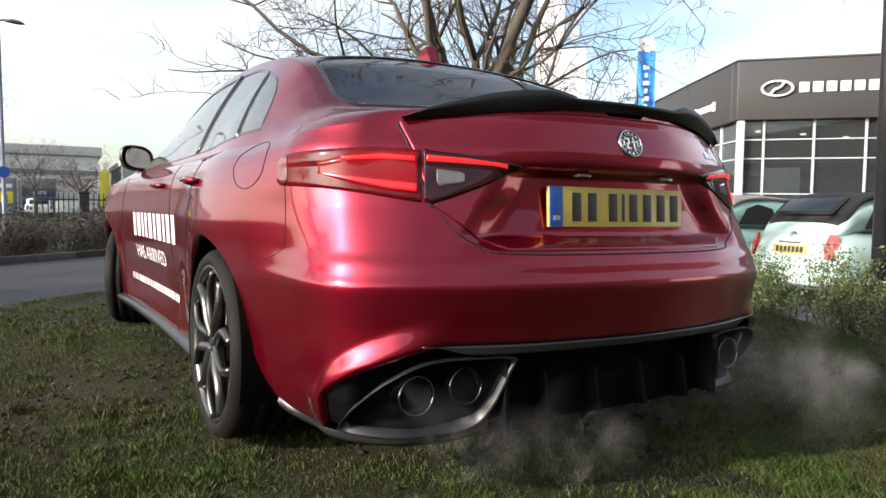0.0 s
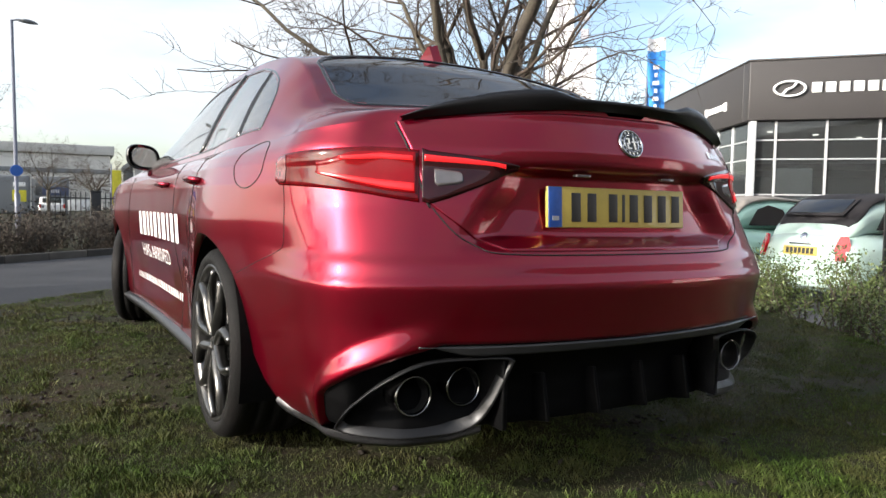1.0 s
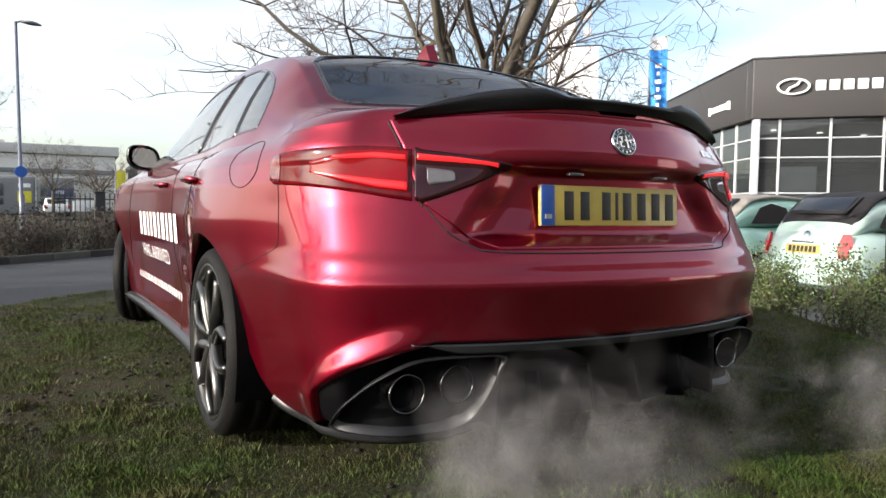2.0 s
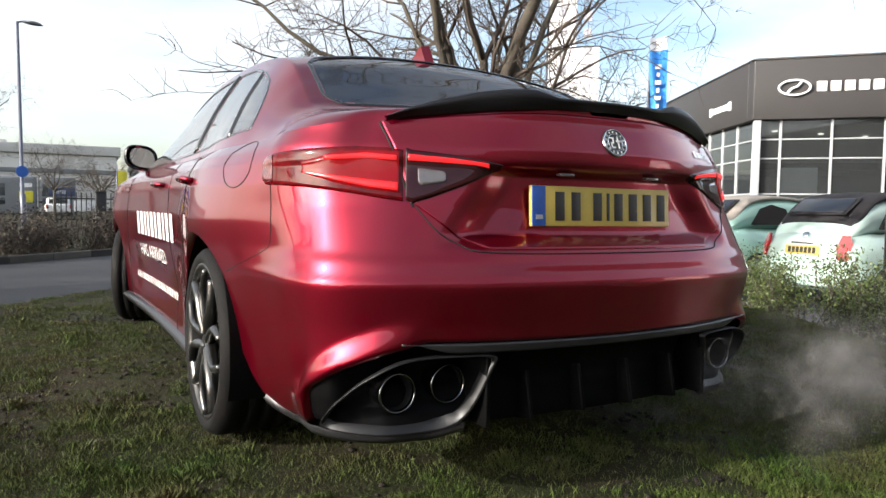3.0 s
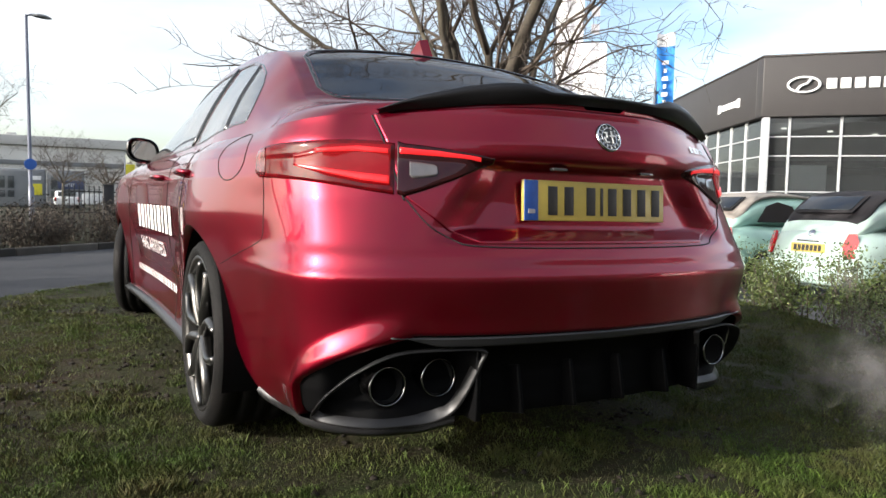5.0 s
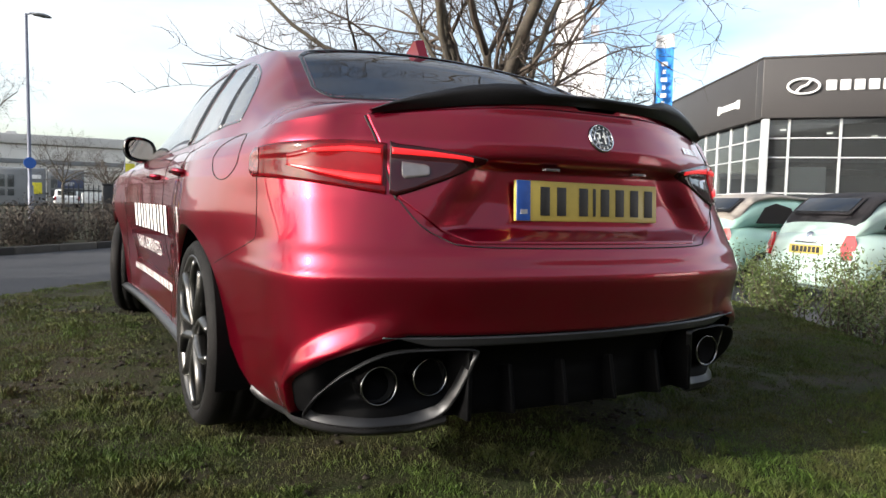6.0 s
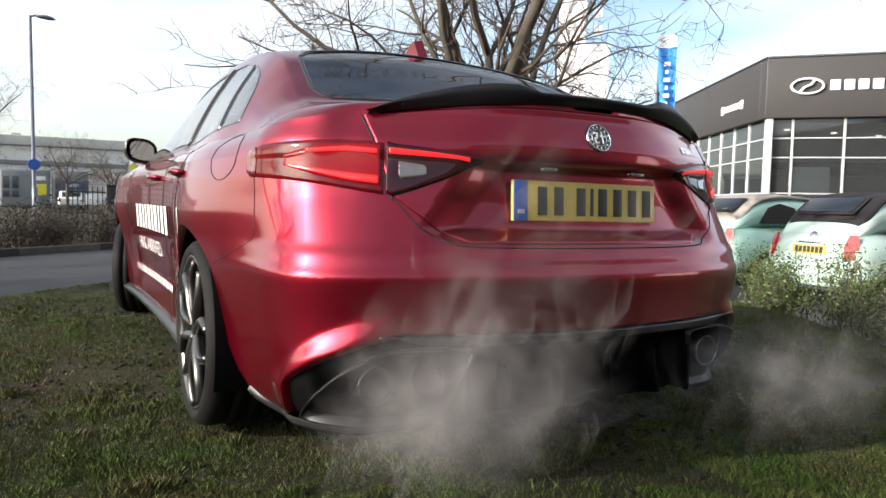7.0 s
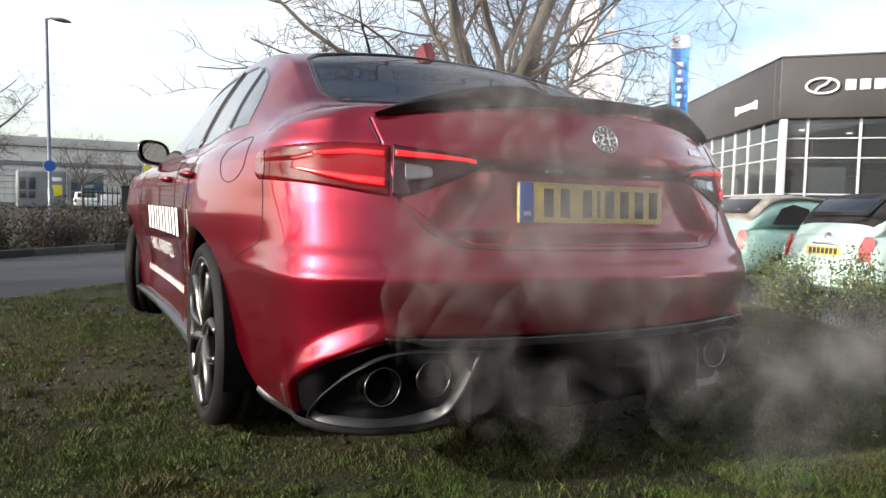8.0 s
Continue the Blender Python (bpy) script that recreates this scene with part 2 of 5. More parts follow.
PLAN_N = np.stack([PLAN_N[:, 1], -PLAN_N[:, 0]], 1)
PLAN_N /= np.linalg.norm(PLAN_N, axis=1)[:, None]
PLAN_S = np.linspace(0, GIRTH, 601)
REAR_Z = [0.17, 0.24, 0.30, 0.40, 0.50, 0.590, 0.608, 0.625, 0.68, 0.80, 0.90, 0.932, 0.955, 1.0, 1.03, 1.06]
REAR_P = [-0.10, -0.045, -0.02, 0.0, 0.012, 0.028, 0.029, 0.020, 0.004, -0.004, 0.0, 0.010, 0.012, 0.0, -0.006, -0.010]
SIDE_Z = [0.17, 0.21, 0.26, 0.34, 0.45, 0.60, 0.75, 0.86, 0.92, 0.955, 0.98, 1.0, 1.06]
SIDE_P = [-0.075, -0.03, -0.025, -0.02, -0.012, 0.0, 0.012, 0.010, -0.002, -0.022, -0.05, -0.075, -0.12]


def gauss(x, c, w):
    return np.exp(-((x - c) / w) ** 2)


def hull(s, z):
    """The painted shell: s metres along the plan outline from the middle of the tail (right side positive), z metres up."""
    s, z = np.broadcast_arrays(np.asarray(s, float), np.asarray(z, float))
    a = np.abs(s)
    x, y = np.interp(a, PLAN_S, PLAN[:, 0]), np.interp(a, PLAN_S, PLAN[:, 1])
    nx, ny = np.interp(a, PLAN_S, PLAN_N[:, 0]), np.interp(a, PLAN_S, PLAN_N[:, 1])
    k = step(0.80, 1.45, a)
    d = (1 - k) * np.interp(z, REAR_Z, REAR_P) + k * np.interp(z, SIDE_Z, SIDE_P)
    # the boot is set in from the bumper, more so towards its upper corners
    d = d - np.clip((z - 0.66) / 0.37, 0, 1.0) * (0.05 + 0.08 * step(0.12, 0.68, a)) * step(1.12, 0.74, a)
    # hollow round the number plate, under the lip of the boot lid
    wide = 0.40 + 0.12 * step(0.90, 0.70, z)
    d = d - 0.057 * step(wide + 0.05, wide - 0.11, a) * step(0.680, 0.735, z) * step(0.918, 0.885, z)
    # swollen lip above the cut-outs for the tail pipes
    rim = np.interp(a, [0.0, 0.60, 0.70, 0.80, 0.90, 0.95, 1.2], [0.455, 0.462, 0.432, 0.388, 0.330, 0.28, 0.203])
    d = d + 0.024 * step(0.075, 0.0, z - rim) * step(0.55, 0.70, a) * step(1.05, 0.93, a)
    # flared rear and front wings
    d = d + 0.022 * gauss(y, 1.03, 0.36) * step(0.95, 0.70, z) * step(0.25, 0.5, z) + 0.018 * gauss(y, 3.85, 0.34) * step(0.95, 0.7, z)
    # waist of the doors and hollow above the sill
    d = d - 0.022 * gauss(z, 0.42, 0.14) * step(1.45, 1.75, y) * step(3.4, 3.1, y)
    return np.stack([np.where(s < 0, -1, 1) * (x + nx * d), y + ny * d, z * np.ones_like(d)], -1)


# roof and deck by station: y, belt half-width, belt height, rail half-width, rail height, middle height
ROOF = [(0.011, 0.12, 1.062, 0.10, 1.076, 1.078), (0.035, 0.24, 1.059, 0.20, 1.075, 1.081), (0.085, 0.40, 1.050, 0.34, 1.070, 1.085),
        (0.16, 0.56, 1.036, 0.47, 1.064, 1.088), (0.25, 0.70, 1.020, 0.56, 1.066, 1.092), (0.37, 0.795, 1.004, 0.63, 1.074, 1.100), (0.58, 0.838, 0.993, 0.665, 1.095, 1.128),
        (0.76, 0.850, 0.990, 0.650, 1.200, 1.248), (0.92, 0.855, 0.988, 0.632, 1.294, 1.342), (1.14, 0.855, 0.986, 0.622, 1.348, 1.402),
        (1.6, 0.845, 0.983, 0.615, 1.382, 1.438), (2.1, 0.835, 0.980, 0.618, 1.370, 1.440), (2.5, 0.825, 0.978, 0.630, 1.300, 1.395),
        (2.95, 0.815, 0.975, 0.690, 1.120, 1.210), (3.35, 0.800, 0.960, 0.740, 0.985, 1.040), (3.85, 0.740, 0.900, 0.66, 0.925, 0.955),
        (4.3, 0.60, 0.800, 0.52, 0.825, 0.850), (4.55, 0.36, 0.72, 0.30, 0.735, 0.75)]
ROOF_N, ROOF_LEN = spline(ROOF, 400)
for row in ROOF_N:  # the belt of the upper shell lies on the lower one
    edge = hull(np.linspace(0, 0.8 * GIRTH, 900), row[2])
    if edge[0, 1] < row[0] < 4.2:
        row[1] = np.interp(row[0], edge[:, 1], edge[:, 0])


def top(y, v):
    """The upper shell: station y, v from 0 at the belt over 1 at the rail to 2 in the middle."""
    y, v = np.broadcast_arrays(np.asarray(y, float), np.asarray(v, float))
    xb, zb, xr, zr, zc = (np.interp(y, ROOF_N[:, 0], ROOF_N[:, k]) for k in range(1, 6))
    u, w = np.clip(v, 0, 1), np.clip(v - 1, 0, 1)
    soft = 0.012 * np.sin(np.pi * u)
    x0, z0 = xb + (xr - xb) * u + soft, zb + (zr - zb) * u + soft
    c = 1 - w
    x1, z1 = xr * c, zr + (zc - zr) * (1 - c ** 2.2)
    return np.stack([np.where(v <= 1, x0, x1), y, np.where(v <= 1, z0, z1)], -1)


# ---- ground, road, parking lot ----
def ground_z(x, y):
    """Lawn at the saloon, falling to the road beyond and to the parking lot at the side."""
    q, p = -0.72 * x + 0.70 * y, 0.88 * x - 0.48 * y
    lawn = 0.018 * np.sin(1.7 * x + 0.6) * np.sin(1.3 * y) + 0.010 * np.sin(4.1 * x + 2 * y) - 0.01
    z = lawn * (1 - step(4.2, 4.7, q)) - 0.245 * step(4.55, 5.2, q) + 0.09 * step(9.9, 10.2, q)
    far = step(2.2, 3.6, p) * (1 - step(3.5, 4.6, q))
    return z * (1 - far) - 0.40 * far


def ground():
    ax = np.concatenate([-np.geomspace(1500, 8, 24), np.linspace(-7.6, 9, 130), np.geomspace(9.5, 1500, 26)])
    ay = np.concatenate([-np.geomspace(1500, 6, 22), np.linspace(-5.6, 14, 140), np.geomspace(14.5, 1500, 26)])
    X, Y = np.meshgrid(ax, ay, indexing="ij")
    ob = part("ground", sheet(np.stack([X, Y, ground_z(X, Y)], -1)), SOIL)
    tagged(ob, "uneven winter lawn soil with muddy brown patches", "ground", kind="structure")


def road_xy(q, r):
    """From across-road and along-road metres to x, y."""
    return np.stack([-0.717 * q + 0.697 * r, 0.697 * q + 0.717 * r], -1)


def road():
    r = np.linspace(-60, 60, 61)
    q = np.linspace(4.95, 9.55, 6)
    Q, R = np.meshgrid(q, r, indexing="ij")
    P = road_xy(Q, R)
    P = np.concatenate([P, (-0.205 + 0.02 * np.sin(np.pi * (Q - 4.95) / 4.6))[..., None]], -1)
    tagged(part("road", sheet(P, True), ASPHALT), "grey asphalt access road", "road", kind="structure")
    kerb = tagged(part("kerb", box((0.01, 0.01, 0.01), (*road_xy(np.array(9.62), np.array(40.0)), -0.2)), KERB), "worn concrete road kerb", "kerb", kind="structure")
    me = None
    for i in range(44):
        c = road_xy(np.array(9.64), np.array(-6 + 0.92 * i))
        if me is None:
            ob = part("kerb_stone", box((0.91, 0.13, 0.20), (0, 0, 0), bevel=0.02), KERB, kerb)
            me = ob.data
        else:
            ob = new("kerb_stone", me)
            ob.parent = kerb
        ob.matrix_basis = pose(c[0], c[1], -0.185, 0, 0, 45.8)


def lot():
    p = np.linspace(3.55, 60, 12)
    t = np.linspace(-50, 45, 12)
    Pp, T = np.meshgrid(p, t, indexing="ij")
    P = np.stack([0.878 * Pp + 0.479 * T, -0.479 * Pp + 0.878 * T, np.full(Pp.shape, -0.385)], -1)
    keep = sheet(P, True)
    tagged(part("parking_lot", keep, ASPHALT), "asphalt forecourt of a car dealer", "pavement", kind="structure")


def patchy(x, y, size, seed):
    """Smooth random patches of the given size over the plan, from 0 to 1."""
    table = np.random.default_rng(seed).random((256, 256))
    u, v = x / size + 100, y / size + 100
    i, j = np.floor(u).astype(int), np.floor(v).astype(int)
    a, b = step(0, 1, u - i), step(0, 1, v - j)
    at = lambda m, n: table[(i + m) % 256, (j + n) % 256]
    return (at(0, 0) * (1 - a) + at(1, 0) * a) * (1 - b) + (at(0, 1) * (1 - a) + at(1, 1) * a) * b


def grass():
    """Short blades, thick near the saloon and thinner over mud."""
    rng = np.random.default_rng(3)
    n = 860000
    d = 0.9 + 6.2 * rng.random(n) ** 1.5
    ang = np.radians(59 + 39 * (2 * rng.random(n) - 1))
    x, y = -1.4 + d * np.cos(ang), -1.45 + d * np.sin(ang)
    q, p = -0.72 * x + 0.70 * y, 0.88 * x - 0.48 * y
    mud = 0.45 * patchy(x, y, 0.55, 1) + 0.35 * patchy(x, y, 0.16, 2) + 0.20 * patchy(x, y, 0.06, 4)
    bare = (mud > np.where(x < 0.4, 0.60, 0.70)) & (rng.random(n) < 0.88)
    under = (np.abs(x) < 0.85) & (y > 0.35) & (y < 4.5) & (rng.random(n) < 0.6)
    keep = (q < 4.85) & (p < 2.9) & ~bare & ~under
    x, y, d = x[keep], y[keep], d[keep]
    # thinner, coarser turf on the rest of the lawn
    x2, y2 = rng.uniform(-7, 4.5, 260000), rng.uniform(-6, 6, 260000)
    fan = np.abs(np.degrees(np.arctan2(y2 + 1.45, x2 + 1.4)) - 59) < 39
    near = (np.hypot(x2 + 1.4, y2 + 1.45) > 0.9) & (np.hypot(x2 + 1.4, y2 + 1.45) < 7.1) & fan
    ok = ~near & (-0.72 * x2 + 0.70 * y2 < 4.85) & (0.88 * x2 - 0.48 * y2 < 2.9) & (np.hypot(x2 + 1.4, y2 + 1.45) > 0.5)
    x, y, d = np.concatenate([x, x2[ok]]), np.concatenate([y, y2[ok]]), np.concatenate([d, np.full(int(ok.sum()), 8.0)])
    n = len(x)
    h = (0.006 + 0.016 * rng.random(n)) * (0.55 + 0.9 * patchy(x, y, 0.10, 5)) * (0.7 + 0.6 * patchy(x, y, 0.5, 6)) * np.where(patchy(x, y, 0.07, 8) > 0.78, 1.6, 1.0)
    w = 0.0006 + 0.00042 * d * rng.random(n)
    a, lean = rng.random(n) * 6.283, 0.6 * h * (0.3 + rng.random(n))
    b = rng.random(n) * 6.283
    z = ground_z(x, y) - 0.004
    dx, dy = np.cos(a) * w, np.sin(a) * w
    lx, ly = np.cos(b) * lean, np.sin(b) * lean
    V = np.stack([np.stack([x - dx, y - dy, z], -1), np.stack([x + dx, y + dy, z], -1),
                  np.stack([x + 0.45 * lx + 0.7 * dx, y + 0.45 * ly + 0.7 * dy, z + 0.62 * h], -1), np.stack([x + lx, y + ly, z + h], -1)], 1).reshape(-1, 3)
    me = bpy.data.meshes.new("grass")
    me.vertices.add(4 * n)
    me.vertices.foreach_set("co", V.astype(np.float32).ravel())
    i = np.arange(n)[:, None] * 4
    F = np.concatenate([i + np.array([[0, 1, 2]]), i + np.array([[0, 2, 3]])], 1).reshape(-1, 3)
    me.loops.add(F.size)
    me.loops.foreach_set("vertex_index", F.ravel().astype(np.int32))
    me.polygons.add(len(F))
    me.polygons.foreach_set("loop_start", np.arange(0, F.size, 3).astype(np.int32))
    me.update(calc_edges=True)
    me.materials.append(BLADE)
    tagged(new("grass", me), "short damp winter grass with bare patches", "grass", kind="stuff")


def soil_clods():
    """Crumbs and worm casts lying in the thin places of the turf."""
    rng = np.random.default_rng(17)
    x, y = rng.uniform(-3.6, 0.8, 9000), rng.uniform(-0.9, 4.2, 9000)
    mud = 0.45 * patchy(x, y, 0.55, 1) + 0.35 * patchy(x, y, 0.16, 2) + 0.20 * patchy(x, y, 0.06, 4)
    pick = np.flatnonzero((mud > 0.58) & (-0.72 * x + 0.70 * y < 4.5))[:1500]
    bm = bmesh.new()
    bmesh.ops.create_icosphere(bm, subdivisions=1, radius=1.0)
    ball, faces = np.array([tuple(v.co) for v in bm.verts]), np.array([[v.index for v in f.verts] for f in bm.faces])
    bm.free()
    V, F = [], []
    for k, i in enumerate(pick):
        r = rng.uniform(0.004, 0.016)
        p = ball * r * rng.uniform(0.6, 1.3, (len(ball), 1)) * np.array((1, 1, 0.55))
        V.append(p + np.array((x[i], y[i], float(ground_z(x[i], y[i])) + 0.003)))
        F.append(faces + k * len(ball))
    tagged(part("soil_clods", (np.concatenate(V), np.concatenate(F)), CLOD), "dark crumbs of wet soil in the lawn", "soil", kind="stuff")


def added_wall_behind():
    """Unseen plain brick front, added behind the viewer to darken the paint's reflections."""
    tagged(part("added_wall_behind", box((170, 1.0, 9.0), (8, -17.5, 4.3), turn=10, bevel=0.05), ADDED_BRICK), "unseen plain brick wall added to darken the car's reflections", "wall", kind="structure")


def fallen_leaves():
    rng = np.random.default_rng(21)
    out = []
    for _ in range(90):
        x, y = rng.uniform(-3.0, 2.6), rng.uniform(-0.4, 3.6)
        k = rng.uniform(0.008, 0.02)
        out.append(turned(([(-k, 0, 0), (0, k * 0.5, 0.003), (k, 0, 0), (0, -k * 0.5, 0.003)], [(0, 1, 2, 3)]),
                          pose(x, y, float(ground_z(np.array(x), np.array(y))) + 0.022, rng.uniform(-25, 25), rng.uniform(-25, 25), rng.uniform(0, 360))))
    tagged(part("fallen_leaves", merged(*out), KERB), "scattered dry brown leaves on the lawn", "leaves", kind="stuff")


ground()
fallen_leaves()
soil_clods()
added_wall_behind()
road()
lot()
grass()


# ---- trees and shrubs ----
def grow(rng, start, way, length, radius, level, out, droop=0.0):
    """One limb as a crooked tapering tube, with side shoots."""
    n = max(7, int(length / 0.42))
    pts, d = [Vector(start)], Vector(way).normalized()
    for i in range(n):
        d = (d + Vector(rng.normal(0, 0.13 if level == 0 else 0.20, 3)) + Vector((0, 0, droop))).normalized()
        pts.append(pts[-1] + d * length / n)
    rad = [radius * (1 - 0.75 * i / n) for i in range(n + 1)]
    out.append((level, tube(pts, rad, 8 if level == 0 else (6 if level == 1 else 4))))
    if level >= 3:
        return
    for k in range(int((10, 8, 6)[level] * max(1.0, length / (5.0, 2.4, 1.5)[level]))):
        i = int(rng.integers(1, n + 1))
        side = Vector(rng.normal(0, 1, 3))
        dd = (pts[i] - pts[i - 1]).normalized()
        side = (side - dd * side.dot(dd)).normalized()
        far = min(length, 5.0) * rng.uniform(0.28, 0.52)
        grow(rng, pts[i], dd * 0.55 + side * 0.80 + Vector((0, 0, 0.08)), far, max(0.0037, rad[i] * rng.uniform(0.42, 0.66)), level + 1, out, droop * 0.5)


def bare_tree(at, limbs, seed, label, trunk_h=1.6, trunk_r=0.16):
    rng = np.random.default_rng(seed)
    tree = thing("bare_tree", label, "tree", at)
    trunk = spline([(0, 0, -0.25), (0.02, 0.01, 0.4), (0.0, -0.02, trunk_h * 0.7), (0.03, 0.0, trunk_h)], 12)[0]
    part("trunk", tube(trunk, [trunk_r * (1.35 - 0.5 * min(1, i / 4)) for i in range(13)], 14), BARK, tree, "ridged grey-brown trunk")
    twigs = []
    for way, length, radius in limbs:
        out = []
        grow(rng, (0.02, 0, trunk_h - 0.12), way, length, radius * 0.8, 0, out, -0.01)
        part("limb", merged(*[d for lv, d in out if lv == 0]), BARK, tree)
        twigs += [d for lv, d in out if lv > 0]
    part("crown", merged(*twigs), TWIG, tree, "leafless branching twigs")
    return tree


# the limbs fan out across the sky behind the saloon
bare_tree((3.12, 5.31, -0.05), [((-0.72, 0.42, 0.80), 2.3, 0.050), ((-0.66, 0.34, 0.9), 3.2, 0.058), ((-0.50, 0.25, 1.0), 5.6, 0.070), ((-0.24, 0.12, 1.0), 6.8, 0.080),
                                ((-0.03, 0.02, 1.0), 7.2, 0.095), ((0.16, -0.12, 1.0), 6.4, 0.080), ((0.40, -0.30, 1.0), 4.6, 0.062), ((0.52, -0.42, 0.72), 2.1, 0.042),
                                ((-0.2, 0.6, 1.0), 5.0, 0.06), ((0.3, 0.4, 1.0), 4.0, 0.05), ((-0.35, -0.35, 1.0), 6.0, 0.06), ((-0.15, -0.62, 1.0), 6.2, 0.07)], 11, "leafless spreading tree behind the car", 1.30, 0.16)
for at, seed, k in (((-4.3, 27, -0.1), 5, 1.35), ((-9.8, 7.9, -0.1), 15, 1.7), ((-19.0, 9.0, -0.1), 17, 1.9),  ((-0.2, 50, -0.1), 6, 1.15), ((2.0, 44, -0.1), 8, 1.0), ((-6.5, 50, -0.1), 9, 1.3)):
    bare_tree(at, [((math.cos(a), math.sin(a), u), 2.6 * k, 0.05 * k) for a, u in ((0.3, 1.1), (1.6, 1.5), (2.9, 0.9), (4.0, 1.3), (5.2, 1.0), (0.9, 2.5))], seed, "small leafless roadside tree", 1.5 * k, 0.09 * k)


def shrub(name, label, at, size, leaves, leaf, mat, seed, stems=26, group=""):
    """A loose bush: thin stems with many small leaves or dry tips."""
    rng = np.random.default_rng(seed)
    bush = thing(name, label, "shrub", at, group=group)
    out, tips = [], []
    for _ in range(stems):
        base = Vector((rng.normal(0, 0.25) * size[0], rng.normal(0, 0.25) * size[1], -0.05))
        tip = Vector((rng.normal(0, 0.42) * size[0], rng.normal(0, 0.42) * size[1], size[2] * rng.uniform(0.55, 1.08)))
        mid = (base + tip) / 2 + Vector(rng.normal(0, 0.05, 3))
        out.append(tube([base, mid, tip], [0.006, 0.004, 0.0018], 4))
        tips += [base.lerp(mid, 0.7), mid, mid.lerp(tip, 0.5), tip]
    part("branchwork", merged(*out), TWIG, bush)
    T = np.array([tuple(p) for p in tips])
    c = T[rng.integers(0, len(T), leaves)] + rng.normal(0, 1, (leaves, 3)) * np.array(size) * 0.10
    c[:, 2] = np.clip(c[:, 2], 0.01, size[2] * 1.15)
    u = rng.normal(0, 1, (leaves, 3))
    u /= np.linalg.norm(u, axis=1)[:, None]
    w = np.cross(u, rng.normal(0, 1, (leaves, 3)))
    w /= np.linalg.norm(w, axis=1)[:, None]
    k = leaf * rng.uniform(0.6, 1.3, (leaves, 1))
    nrm = np.cross(u, w) * 0.15
    V = np.stack([c - u * k, c + w * k * 0.42 + nrm * k, c + u * k, c - w * k * 0.42 + nrm * k], 1).reshape(-1, 3)
    part("foliage", (V, np.arange(leaves * 4).reshape(-1, 4)), mat, bush)
    return bush


for i in range(13):
    p, t = 2.66 + 0.16 * math.sin(i * 2.3), -2.0 + 0.46 * i
    x, y = 0.878 * p + 0.479 * (t + 1.35), -0.479 * p + 0.878 * (t + 1.35)
    shrub("green_shrub", "low leafy green and yellow shrub bordering the lawn", (x, y, float(ground_z(np.array(x), np.array(y)))), (0.42, 0.42, 0.50 + 0.09 * math.sin(i * 1.7)), 2000, 0.016, LEAF, 30 + i, 22, "border shrubs")
for i in range(34):
    q, r = 10.35 + 0.25 * math.sin(i * 1.9) + (i % 2) * 0.7, -1.0 + 0.42 * i
    x, y = road_xy(np.array(q), np.array(r))
    shrub("dry_shrub", "brown leafless winter shrub beside the road", (float(x), float(y), -0.16), (0.55, 0.55, 0.74 + 0.10 * math.sin(i * 2.7)), 900, 0.030, DRY, 80 + i, 46, "roadside shrubs")


# ---- far side of the road ----
def shed():
    h = thing("warehouse", "long pale metal-clad warehouse with flat roof", "building", (-13.2, 108, -0.2), -3)
    part("wall", box((60, 28, 7.4), (-8, 14, 3.7), bevel=0.05), SHED_WALL, h)
    part("roof", box((61, 29, 1.3), (-8, 14, 8.1), bevel=0.12), CLAD_LIGHT, h, "pale roof edge")
    part("cladding_band", box((60.2, 0.15, 0.6), (-8, -0.1, 5.2), bevel=0.03), GREY_BOX, h)
    for i in range(60):
        part("cladding_rib", box((0.10, 0.09, 4.8), (-37 + 1.0 * i, -0.04, 2.4)), SHED_WALL, h)
    for zz in (1.1, 1.9, 2.7, 3.5, 4.3):
        part("cladding_joint", box((60.1, 0.06, 0.07), (-8, -0.05, zz)), GREY_BOX, h)
    for sx in (-5.4, 0.5, 8.0):
        part("vent", box((1.2, 1.2, 0.7), (sx, 5, 9.05), bevel=0.08), CLAD_LIGHT, h)
    g = thing("grey_warehouse", "dark grey warehouse end behind the saloon", "building", (25.5, 104, -0.2), -3)
    part("wall", box((28, 25, 6.2), (0, 12, 3.1), bevel=0.05), GREY_BOX, g)
    part("roof", box((28.6, 25.6, 0.8), (0, 12, 6.6), bevel=0.08), CLAD_LIGHT, g)


